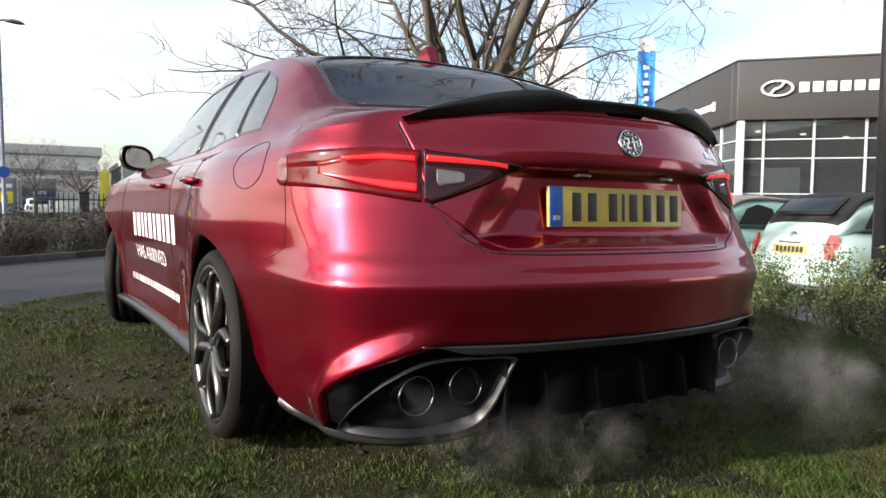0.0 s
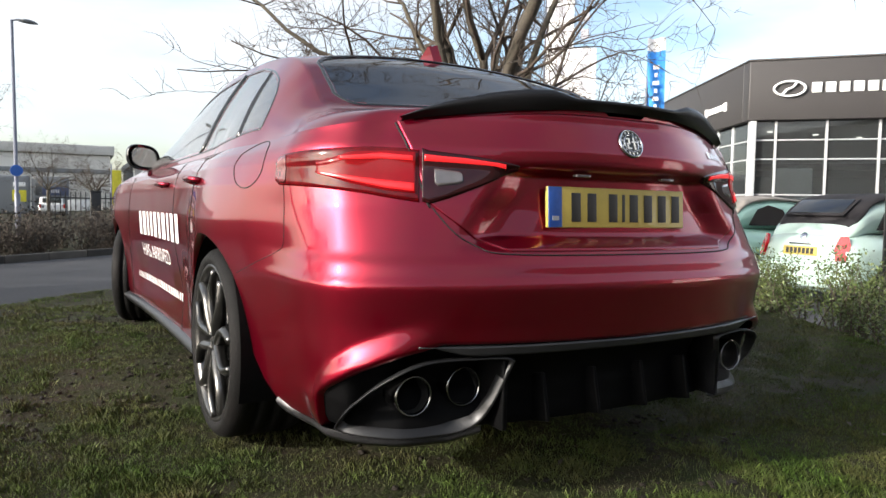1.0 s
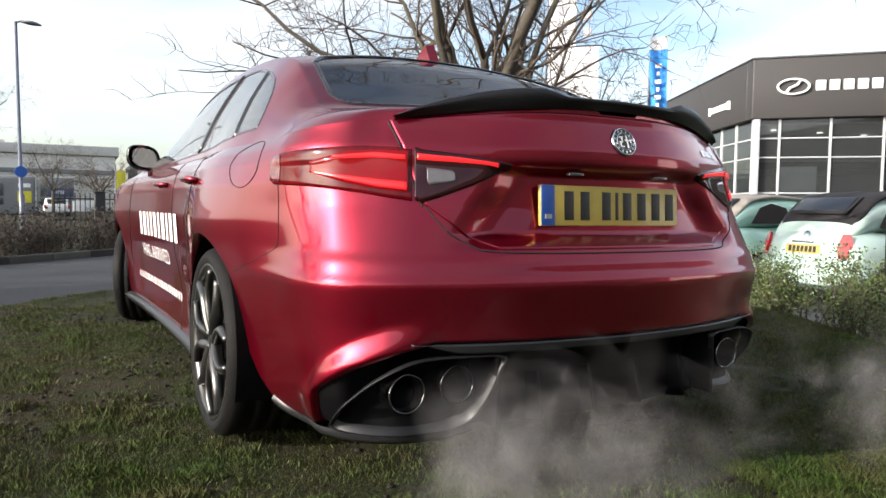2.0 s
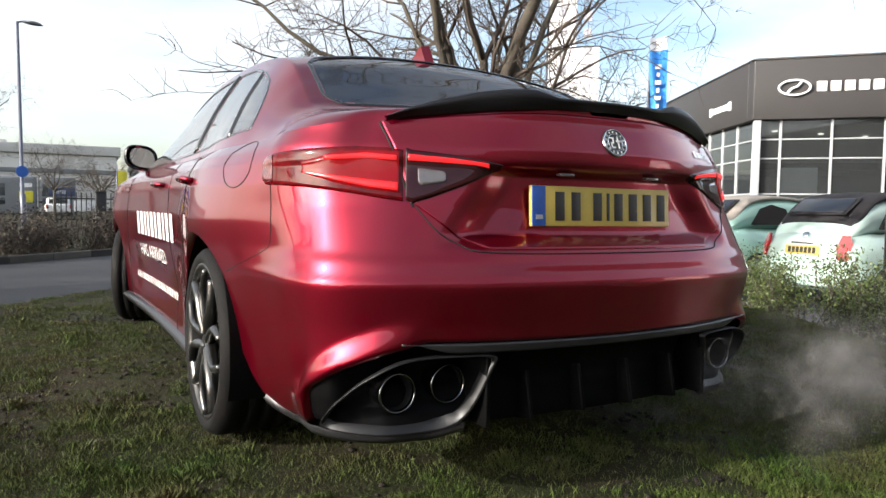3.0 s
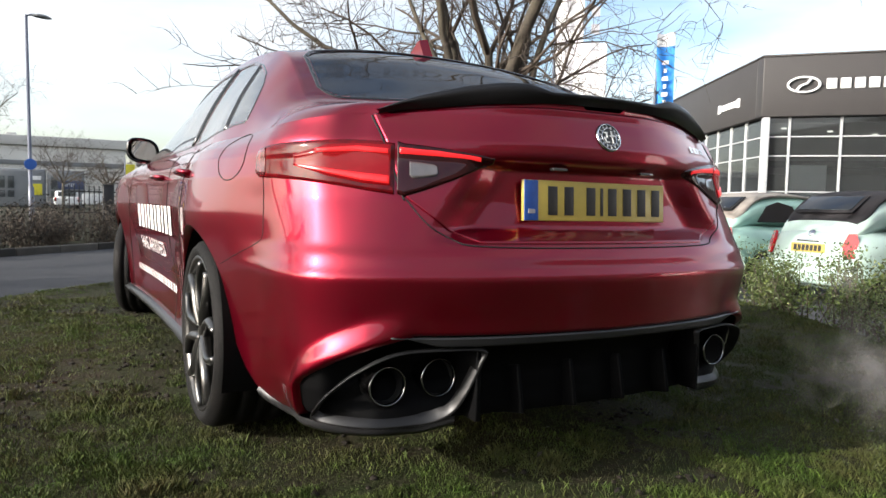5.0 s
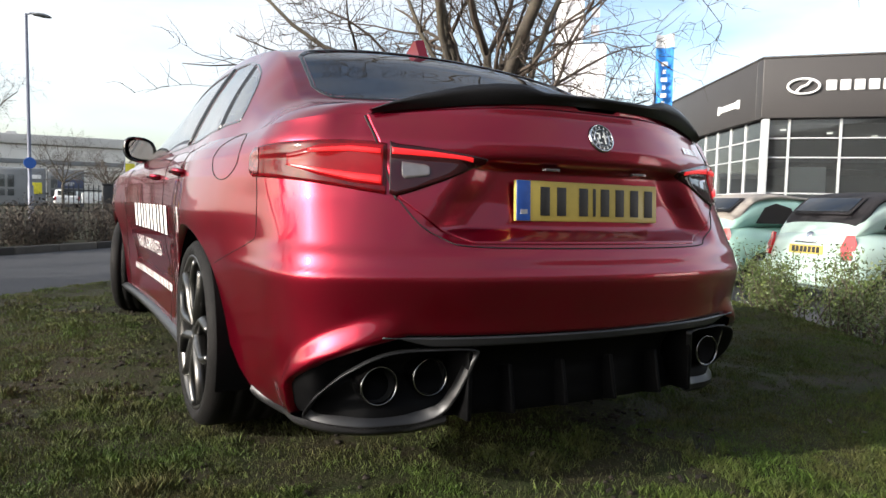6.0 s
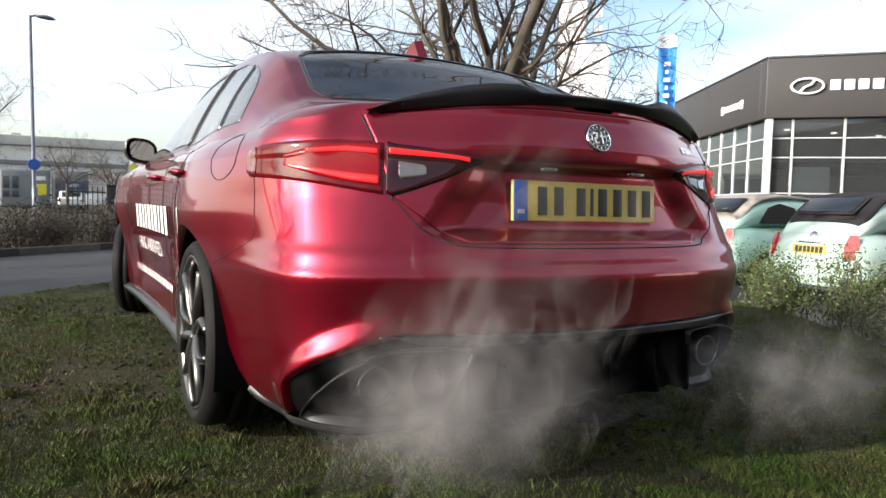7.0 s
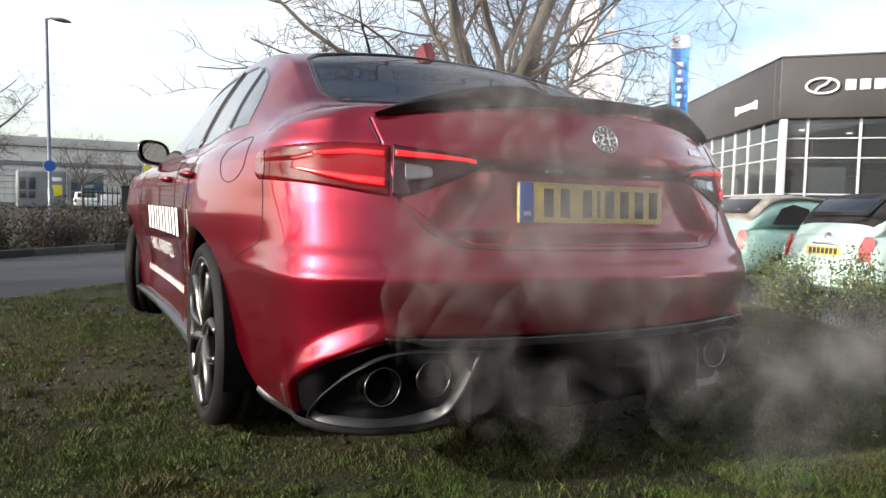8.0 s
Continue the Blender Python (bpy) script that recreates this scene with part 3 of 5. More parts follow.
def yard():
    for i, (x, w, lab) in enumerate(((-2.75, 3.3, "grey site cabin with square windows"), (0.25, 2.5, "grey site cabin with dark sign board"))):
        c = thing("site_cabin", lab, "cabin", (x, 60, -0.15))
        part("body", box((w, 2.6, 2.85), (0, 1.3, 1.43), bevel=0.22), GREY_BOX, c)
        for k in range(2):
            part("window", box((0.42, 0.05, 0.9), (-w / 2 + 0.45 + 0.6 * k, -0.02, 1.85), bevel=0.01), PANE, c)
            part("window", box((0.42, 0.05, 0.5), (-w / 2 + 0.45 + 0.6 * k, -0.02, 1.0), bevel=0.01), PANE, c)
        if i:
            part("sign_board", box((1.75, 0.06, 0.62), (0.3, -0.05, 1.75), bevel=0.01), NAVY, c, "dark blue sign board")
            for k in range(6):
                part("sign_bar", box((0.10, 0.02, 0.26), (-0.25 + 0.15 * k, -0.09, 1.75)), FLAG_GREY, c)
        else:
            part("yellow_panel", box((0.9, 0.05, 0.85), (0.95, -0.02, 1.35), bevel=0.01), YELLOW, c, "yellow panel")
            part("pale_board", box((0.8, 0.05, 0.3), (0.95, -0.03, 2.2), bevel=0.01), WHITE, c)
    v = thing("parked_van", "small white van parked in the yard", "van", (0.15, 54, -0.2))
    part("body", box((1.6, 3.6, 0.55), (0, 1.8, 0.62), bevel=0.12), WHITE, v)
    part("cab", box((1.4, 2.4, 0.55), (0, 2.0, 1.05), bevel=0.16), WHITE, v)
    part("window", box((1.15, 0.04, 0.34), (0, 0.78, 1.10), bevel=0.01), PANE, v)
    for sx in (-0.72, 0.72):
        part("tail_lamp", box((0.12, 0.05, 0.28), (sx, 0.0, 0.72), bevel=0.01), LIGHT_RED, v)
        for sy in (0.7, 2.9):
            part("wheel", turned(lathe([(0.0, -0.09), (0.29, -0.09), (0.31, -0.06), (0.31, 0.06), (0.29, 0.09), (0.0, 0.09)], 24), pose(sx, sy, 0.31)), TYRE, v)
    b = thing("white_hoarding", "low white hoarding panel by the fence", "hoarding", (0.42, 30, -0.15))
    part("panel", box((0.85, 0.06, 0.42), (0, 0, 0.82), bevel=0.01), WHITE, b)
    for sx in (-0.35, 0.35):
        part("post", box((0.06, 0.06, 1.0), (sx, 0.06, 0.5)), POLE_DARK, b)
    f = thing("palisade_fence", "dark steel palisade fence", "fence", (1.3, 27, -0.15))
    for i in range(24):
        part("pale", box((0.035, 0.03, 1.28), (-2.0 + 0.16 * i, 0, 0.68), bevel=0.006), POLE_DARK, f)
    for zz in (0.35, 1.1):
        part("rail", box((3.8, 0.04, 0.05), (-0.1, 0.04, zz)), POLE_DARK, f)
    bp = thing("bollard_post", "black square gate post by the fence", "post", (0.27, 21, -0.15))
    part("post", box((0.27, 0.22, 1.24), (0, 0, 0.64), bevel=0.02), POLE_DARK, bp)
    part("cap", box((0.31, 0.26, 0.05), (0, 0, 1.26), bevel=0.015), POLE_DARK, bp)
    yb = thing("yellow_banner", "tall yellow banner on a pole", "banner", (2.45, 37, -0.2))
    part("cloth", box((0.42, 0.04, 1.7), (0, 0, 1.75), bevel=0.01), YELLOW, yb)
    part("pole", tube([(-0.24, 0, 0), (-0.24, 0, 2.9)], 0.03, 8), POLE, yb)
    sl = thing("street_lamp", "tall grey street lamp with round blue sign", "street lamp", (-1.70, 20.47, -0.2), 1)
    pole = part("pole", tube([(0.09, 0, 0), (0.07, 0, 1.2), (0.06, 0, 1.21), (0.0, 0, 5.7)], [0.07, 0.07, 0.05, 0.035], 12), POLE, sl)
    part("arm", tube([(0.0, 0, 5.68), (0.12, 0, 5.72), (0.2, 0, 5.73)], 0.025, 8), POLE, sl)
    part("lamp_head", tube(spline([(0.12, 0, 5.70), (0.30, 0, 5.71), (0.5, 0, 5.69), (0.60, 0, 5.67)], 10)[0], [0.03, 0.05, 0.075, 0.09, 0.10, 0.10, 0.10, 0.09, 0.075, 0.05, 0.01], 10, 0.55), GREY_BOX, sl, "flat grey lamp head")
    part("round_sign", turned(lathe([(0.0, -0.012), (0.145, -0.012), (0.15, 0.0), (0.145, 0.012), (0.0, 0.012)], 32, "y"), pose(0.06, -0.08, 1.80)), BLUE_SIGN, sl, "round blue sign", smooth=False)


shed()
yard()


# ---- dealer's showroom ----
def showroom():
    """Local x runs along the glazed front from the corner, y goes back from it."""
    b = thing("showroom", "two-storey glazed car showroom with dark brown fascia", "building", (20.95, 15.28, -0.4), -49.6)
    L, D = 22.0, 10.2
    part("fascia", box((L, 0.5, 2.10), (L / 2, 0.25, 5.63), bevel=0.03), CLAD_DARK, b, "dark brown metal fascia")
    for xf in (0.25, L - 0.25):
        part("fascia", box((0.5, D, 2.10), (xf, D / 2 + 0.51, 5.63), bevel=0.03), CLAD_DARK, b, "dark brown metal fascia")
    part("roof", box((L - 1, D, 0.2), (L / 2, D / 2 + 0.5, 6.2)), CLAD_DARK, b)
    part("coping", merged(box((L + 0.06, 0.56, 0.06), (L / 2, 0.25, 6.71)), box((0.56, D, 0.06), (0.25, D / 2 + 0.57, 6.71))), CLAD_DARK, b)
    part("back_wall", box((L, 0.3, 6.2), (L / 2, D + 0.8, 3.1)), SHOP, b)
    part("inner_wall", box((L - 2, 0.2, 4.5), (L / 2, 6.5, 2.25)), SHOP, b)
    part("floor", box((L, D, 0.1), (L / 2, D / 2, 0.06)), SHOP, b)
    part("upper_floor", box((L - 0.8, D - 1.0, 0.25), (L / 2, D / 2 + 0.9, 3.0)), CLAD_DARK, b, "dark upper floor edge")
    for k in range(4):
        part("display_board", box((1.25, 0.1, 2.9), (2.1 + 4.4 * k, 1.2, 1.5), bevel=0.03), WHITE, b, "white display board")
    for k in range(9):
        part("ceiling_lamp", lathe([(0.0, 0.0), (0.09, 0.0), (0.10, 0.05), (0.0, 0.06)], 12, "z", pose(1.6 + 2.2 * k, 2.0 + (k % 3) * 1.3, 4.35)), LAMP, b, "small lit ceiling lamp")
    part("ceiling", box((L - 1.0, D - 1.0, 0.08), (L / 2, D / 2 + 0.4, 4.48)), SHOP, b)
    xs = [0.36, 1.05, 2.68, 4.31, 5.94, 7.57, 9.2, 10.83, 12.46, 14.1, 15.7, 17.4, 19.0, 20.6, 21.8]
    for x in xs:
        part("mullion", box((0.06, 0.14, 4.6), (x, 0.30, 2.3), bevel=0.01), ALU, b)
    for zz in (0.12, 1.95, 3.22, 3.90):
        part("transom", box((L - 0.3, 0.10, 0.05), (L / 2, 0.30, zz), bevel=0.01), ALU, b)
    for x0, x1 in zip(xs, xs[1:]):
        for z0, z1 in ((0.15, 1.92), (1.98, 3.19), (3.25, 3.87), (3.93, 4.6)):
            part("pane", box((x1 - x0 - 0.08, 0.02, z1 - z0), ((x0 + x1) / 2, 0.31, (z0 + z1) / 2)), PANE, b)
    part("corner_column", box((0.20, 0.22, 4.6), (0.22, 0.16, 2.3), bevel=0.02), ALU, b, "white corner column")
    ys = [0.5, 1.9, 3.3, 4.7, 6.1, 7.5, 8.9, 10.3]
    for y in ys:
        part("mullion", box((0.12, 0.07, 4.6), (0.28, y, 2.3), bevel=0.01), ALU, b)
    for zz in (0.12, 1.95, 3.22, 3.90):
        part("transom", box((0.10, D - 0.2, 0.05), (0.28, D / 2 + 0.4, zz)), ALU, b)
    for y0, y1 in zip(ys, ys[1:]):
        for z0, z1 in ((0.15, 1.92), (1.98, 3.19), (3.25, 3.87), (3.93, 4.6)):
            part("pane", box((0.02, y1 - y0 - 0.08, z1 - z0), (0.29, (y0 + y1) / 2, (z0 + z1) / 2)), PANE, b)
    # maker's oval and name as plain shapes, dealer's name as bars
    q = np.linspace(0, 2 * np.pi, 41)
    ring = [(1.28 + 0.50 * math.cos(a), -0.07, 5.66 + 0.26 * math.sin(a)) for a in q]
    part("fascia_oval", tube(ring, 0.042, 6), WHITE, b, "white oval emblem")
    part("fascia_oval_bar", tube([(1.06, -0.07, 5.47), (1.18, -0.07, 5.62), (1.38, -0.07, 5.70), (1.50, -0.07, 5.85)], 0.05, 6), WHITE, b)
    for k in range(7):
        part("name_bar", box((0.32, 0.06, 0.36), (2.16 + 0.43 * k, -0.03, 5.68), bevel=0.03), WHITE, b, "white bar on the fascia")
    for k in range(8):
        part("dealer_bar", box((0.06, 0.20, 0.34 if k in (0, 7) else 0.24), (-0.03, 2.0 + 0.27 * k, 5.36), bevel=0.01), WHITE, b)
    # the side wall does not stand square to the front
    lean = Matrix.Identity(4)
    lean[0][1] = -0.344
    for ob in b.children:
        ob.data.transform(lean)


showroom()


# ---- the red saloon ----
def lifted(fn, a, b, lift):
    """Points of a shell raised along its normal by lift metres."""
    a, b, lift = np.broadcast_arrays(np.asarray(a, float), np.asarray(b, float), np.asarray(lift, float))
    e = 2e-3
    p = fn(a, b)
    n = np.cross(fn(a + e, b) - fn(a - e, b), fn(a, b + e) - fn(a, b - e))
    n /= np.maximum(np.linalg.norm(n, axis=-1, keepdims=True), 1e-9)
    return p + n * lift[..., None]


def hull_out(s, z, lift):
    return lifted(hull, s, z, lift)


def top_out(y, v, lift):
    return lifted(top, y, v, -np.asarray(lift, float))


def patch(fn, cols, lows, highs, lift=0.003, n=40, m=10, sink=0.008, soft=0.0):
    """A panel on a shell: along the first coordinate cols, between the heights lows and highs, with edges that turn down."""
    a = np.interp(np.linspace(0, len(cols) - 1, n), range(len(cols)), cols)
    lo, hi = np.interp(a, cols, lows) if cols[-1] > cols[0] else np.interp(-a, [-c for c in cols], lows), None
    hi = np.interp(a, cols, highs) if cols[-1] > cols[0] else np.interp(-a, [-c for c in cols], highs)
    t = np.linspace(0, 1, m)
    B = lo[:, None] + (hi - lo)[:, None] * t[None]
    A = np.repeat(a[:, None], m, 1)
    L = np.full(A.shape, lift)
    if soft:
        L = L + soft * np.outer(np.sin(np.pi * np.linspace(0, 1, n)) ** 0.4, np.sin(np.pi * t) ** 0.5)
    A, B, L = np.pad(A, 1, mode="edge"), np.pad(B, 1, mode="edge"), np.pad(L, 1, constant_values=lift - sink)
    return sheet(fn(A, B, L))


def seam(fn, pts, width=0.005, lift=0.0015, n=60):
    """A thin dark ribbon along a line on a shell."""
    c, _ = spline(pts, n)
    P = fn(c[:, 0], c[:, 1], np.full(n + 1, lift))
    return tube(P, width / 2, 6)


def mirrored(data):
    return [(-x, y, z) for x, y, z in data[0]], [tuple(q)[::-1] for q in data[1]]


ARCH = 0.372


def lower_edge(a):
    """Height of the shell's lower edge at s = a: over the diffuser, the sills and the wheel arches."""
    z = np.interp(a, [0, 0.60, 0.70, 0.80, 0.90, 0.920, 0.952, 0.975, 1.06, 1.14, 1.21, 1.27, 1.335, 1.342, 1.6, 2.3, 4.5, 4.9, GIRTH],
                  [0.455, 0.462, 0.432, 0.388, 0.330, 0.312, 0.222, 0.208, 0.205, 0.214, 0.238, 0.280, 0.350, 0.205, 0.205, 0.205, 0.200, 0.20, 0.22])
    y = np.interp(a, PLAN_S, PLAN[:, 1])
    for yc in (1.03, 3.85):
        z = np.maximum(z, np.where(np.abs(y - yc) < ARCH, 0.327 + np.sqrt(np.maximum(ARCH ** 2 - (y - yc) ** 2, 0)), 0))
    return z


def upper_edge(a):
    return np.interp(hull(a, 1.02)[..., 1], ROOF_N[:, 0], ROOF_N[:, 2])


def shell():
    a = np.concatenate([np.linspace(0, 0.9, 90), np.linspace(0.905, 1.0, 30), np.linspace(1.01, 2.2, 160), np.linspace(2.23, 4.2, 60),
                        np.linspace(4.22, 5.3, 130), np.linspace(5.32, GIRTH, 40)])
    a = np.concatenate([-a[:0:-1], a])
    lo, hi = lower_edge(np.abs(a)), upper_edge(np.abs(a))
    z = lo[:, None] + (hi - lo)[:, None] * np.linspace(0, 1, 70)[None]
    P = hull(a[:, None], z)
    inner = P[:, :1] + np.array([0, 0, 0.0]) - 0.03 * np.stack([np.sign(P[:, :1, 0]), 0 * P[:, :1, 0], 0 * P[:, :1, 0]], -1)
    return sheet(np.concatenate([inner, P], 1))


def side_low(y):
    return np.interp(y, [0.80, 0.99, 1.3, 1.6, 3.1], [0.19, 0.115, 0.065, 0.055, 0.05])


def side_high(y):
    return np.interp(y, [0.80, 0.82, 0.85, 0.89, 0.96, 1.086, 1.30, 1.55, 1.9, 2.2, 2.5, 2.8, 3.0, 3.1], [0.215, 0.36, 0.50, 0.625, 0.735, 0.815, 0.895, 0.90, 0.90, 0.90, 0.90, 0.85, 0.55, 0.10])


def glass_corner(w):
    """How far the rear glass is rounded off at its corners."""
    return 0.07 * np.clip((1.19 - w) / 0.105, 0, 1) ** 2


def in_window(y, v):
    """Where the upper shell is open for glass."""
    w = 2 - v
    rear = (v > 1.10) & (y > 0.612 + 0.02 * w ** 2 + glass_corner(v)) & (y < 1.043 - 0.10 * w ** 2 - glass_corner(v))
    front = (v > 1.12) & (y > 2.62) & (y < 3.25)
    side = (v > side_low(y) + 0.02) & (v < side_high(y) - 0.02) & (y > 0.80) & (y < 3.1)
    return rear | front | side


def canopy():
    y = np.concatenate([np.linspace(0.011, 0.7, 60), np.linspace(0.71, 3.3, 190), np.linspace(3.32, 4.55, 40)])
    v = np.linspace(0, 2, 101)
    out = []
    for side in (-1, 1):
        P = top(y[:, None], v[None]) * np.array((side, 1, 1))
        verts, quads = sheet(P, side > 0)
        yy, vv = np.repeat(y, 101).reshape(P.shape[:2]), np.tile(v, len(y)).reshape(P.shape[:2])
        yc, vc = (yy[:-1, :-1] + yy[1:, 1:]) / 2, (vv[:-1, :-1] + vv[1:, 1:]) / 2
        out.append((verts, quads[~in_window(yc, vc).reshape(-1)]))
    return merged(*out)


def wheel_parts(car, m, wide, r=0.327, rim=0.262):
    """Tyre, dark five-spoke rim, hub and brake; the outer face looks along -x."""
    h = wide / 2
    tyre = lathe([(rim, -h + 0.012), (rim + 0.012, -h + 0.004), (rim + 0.03, -h - 0.002), (r - 0.025, -h + 0.002), (r - 0.008, -h + 0.018), (r, -h + 0.04),
                  (r, -0.062), (r - 0.007, -0.058), (r - 0.007, -0.050), (r, -0.046), (r, -0.006), (r - 0.007, -0.002), (r - 0.007, 0.006), (r, 0.010),
                  (r, 0.048), (r - 0.007, 0.052), (r - 0.007, 0.060), (r, 0.064), (r, h - 0.04), (r - 0.008, h - 0.018), (r - 0.025, h - 0.002), (rim, h - 0.01)], 72)
    wheel = part("wheel", lathe([(rim + 0.008, -h + 0.012), (rim + 0.010, -h + 0.006), (rim - 0.002, -h + 0.006), (rim - 0.012, -h + 0.02), (rim - 0.022, -h + 0.06),
                       (rim - 0.030, h - 0.03), (rim, h - 0.01)], 72), RIM, car, "dark alloy five-spoke wheel")
    wheel.matrix_basis = m
    part("tyre", tyre, TYRE, wheel, "black low-profile rubber tyre")
    for k in range(5):
        turn = pose(0, 0, 0, 72 * k + 18)
        for side in (-1, 1):
            pts = [(-h + 0.030, 0.0, 0.03), (-h + 0.018, side * 0.030, 0.085), (-h + 0.014, side * 0.058, 0.135), (-h + 0.012, side * 0.066, 0.180), (-h + 0.014, side * 0.046, 0.250)]
            part("spoke", turned(tube(spline(pts, 14)[0], np.linspace(0.026, 0.017, 15), 8, 0.7), turn), RIM, wheel)
    part("hub_cap", lathe([(0.0, -h + 0.008), (0.030, -h + 0.010), (0.055, -h + 0.022), (0.06, -h + 0.06)], 32), RIM, wheel, "dark round hub cap")
    for k in range(5):
        part("wheel_bolt", turned(lathe([(0.0, -h + 0.012), (0.009, -h + 0.013), (0.010, -h + 0.03)], 8), pose(0, 0.042 * math.cos(1.2566 * k), 0.042 * math.sin(1.2566 * k))), STEEL, wheel)
    part("brake_disc", lathe([(0.07, -0.02), (0.185, -0.02), (0.185, 0.012), (0.07, 0.012)], 48), STEEL, wheel, "bright steel brake disc")
    part("brake_caliper", box((0.07, 0.10, 0.19), (-0.02, 0.155, 0.0), bevel=0.015), BLACK_GLOSS, wheel)
    return wheel


def bars_on(fn, s0, z0, widths, height, gap, slant=0.0, lift=0.004, way=1):
    """A run of upright bars standing for writing, on a shell."""
    out, s = [], s0
    for w in widths:
        S = s + way * np.array([[0, 0], [w / 2, w / 2], [w, w]]) + way * slant * np.array([[0, 1]])
        Z = z0 + height * np.array([[0, 1]] * 3)
        out.append(sheet(fn(S, Z, np.full(S.shape, lift))))
        s += way * (w + gap)
    return merged(*out)


def saloon():
    car = thing("saloon_car", "dark red metallic four-door saloon car parked on the lawn", "car")
    body = part("body", shell(), RED, car, "dark red metallic painted body shell")
    roof = part("roof", canopy(), RED, car)
    # underside and wheel wells
    part("underbody", merged(box((1.50, 4.1, 0.12), (0, 2.3, 0.30), bevel=0.03), box((1.2, 0.62, 0.3), (0, 0.62, 0.38), bevel=0.04)), LINER, car, "black underbody")
    for side in (-1, 1):
        for yc in (1.03, 3.85):
            t = np.linspace(-0.12 * np.pi, 1.12 * np.pi, 40)
            x = side * np.array([0.905 if yc < 2 else 0.90, 0.60])
            P = np.stack([np.broadcast_to(x[None], (40, 2)), np.broadcast_to((yc + ARCH * np.cos(t))[:, None], (40, 2)), np.broadcast_to((0.327 + ARCH * np.sin(t))[:, None], (40, 2))], -1)
            disc = [(side * 0.60, yc, 0.327)] + [tuple(p) for p in P[:, 1]]
            part("wheel_liner", merged(sheet(P), (disc, [(0, k, k + 1) for k in range(1, 40)])), LINER, car)
    # boot lid, a panel of its own, seams
    z = np.linspace(0.692, 1.018, 60)
    edge = np.interp(z, [0.692, 0.72, 0.80, 0.815, 0.95, 1.018], [0.40, 0.49, 0.605, 0.615, 0.672, 0.722])
    A = np.linspace(-1, 1, 140)[None] * edge[:, None]
    Z = 0.692 + (upper_edge(np.abs(A)) - 0.696) * ((z - 0.692) / (1.018 - 0.692))[:, None]
    lid = part("boot_lid", sheet(hull_out(np.pad(A, 1, mode="edge"), np.pad(Z, 1, mode="edge"), np.pad(np.full(A.shape, 0.003), 1, constant_values=-0.006)), True), RED, car, "red boot lid with hollow for the plate")
    gap = [(0.722, 1.018), (0.672, 0.95), (0.615, 0.815), (0.605, 0.80)]
    for side in (-1, 1):
        part("panel_gap", seam(hull_out, [(side * (s + 0.004), zz) for s, zz in gap], 0.006, 0.002), GAP, car)
        part("panel_gap", seam(hull_out, [(side * s, zz) for s, zz in [(0.605, 0.80), (0.545, 0.735), (0.48, 0.700), (0.44, 0.688), (0.3, 0.683), (0.0, 0.682)]], 0.004, 0.0), GAP, car)
        part("panel_gap", seam(hull_out, [(side * s, zz) for s, zz in [(1.105, 0.87), (1.100, 0.80), (1.097, 0.70), (1.13, 0.672), (1.25, 0.635), (1.40, 0.590)]], 0.0022, 0.0004), GAP, car)
    # rear window, windscreen, side glass
    def glass_across(v0, fn_y, lift):
        v = np.linspace(v0, 4 - v0, 120)
        w = np.where(v > 2, 4 - v, v)
        y0, y1 = fn_y(w)
        t = np.linspace(0, 1, 24)
        Y = y0[None] + (y1 - y0)[None] * t[:, None]
        V = np.broadcast_to(w[None], Y.shape)
        P = top_out(Y, V, np.full(Y.shape, lift))
        P[..., 0] *= np.where(v > 2, -1, 1)[None]
        return P
    k = lambda w: (0.600 + 0.02 * (2 - w) ** 2 + glass_corner(w), 1.055 - 0.10 * (2 - w) ** 2 - glass_corner(w))
    part("rear_window", sheet(glass_across(1.085, k, 0.004)), REAR_GLASS, car, "tinted rear window reflecting the sky")
    fr = glass_across(1.085, k, 0.005)
    loop = np.concatenate([fr[0], fr[1:, -1], fr[-1, ::-1], fr[::-1, 0]])
    part("window_seal", tube(loop, 0.0095, 6), BLACK_GLOSS, car, "black rubber window seal")
    k2 = lambda w: (2.60 + 0.05 * (2 - w), 3.28 - 0.05 * (2 - w))
    part("windscreen", sheet(glass_across(1.09, k2, 0.004)), GLASS, car)
    # side windows: quarter light, rear and front door, by slanted edges
    for side in (-1, 1):
        for name, y0, y1 in (("quarter_light", 0.802, 1.058), ("rear_side_window", 1.06, 1.61), ("front_side_window", 1.612, 3.09)):
            yy = np.linspace(y0, y1, 40)
            V = side_low(yy)[:, None] + (side_high(yy) - side_low(yy))[:, None] * np.linspace(0, 1, 16)[None]
            P = top_out(np.repeat(yy[:, None], 16, 1), V, np.full(V.shape, 0.003)) * np.array((side, 1, 1))
            part(name, sheet(P, side < 0), GLASS, car)
        yy = np.linspace(0.802, 3.09, 120)
        ring = np.concatenate([np.stack([yy, side_low(yy)], 1), np.stack([yy, side_high(yy)], 1)[::-1], [(0.802, side_low(0.802))]])
        part("window_frame", tube(top_out(ring[:, 0], ring[:, 1], np.full(len(ring), 0.004)) * np.array((side, 1, 1)), 0.0065, 6), BLACK_GLOSS, car, "thin black window surround")
        for p0, p1, wide in (((0.985, 0.12), (1.135, 0.83), 0.011), ((1.585, 0.06), (1.600, 0.90), 0.020)):
            c = np.linspace(p0, p1, 14)
            part("window_divider", tube(top_out(c[:, 0], c[:, 1], np.full(14, 0.003)) * np.array((side, 1, 1)), wide, 6, 0.5), BLACK_GLOSS, car)
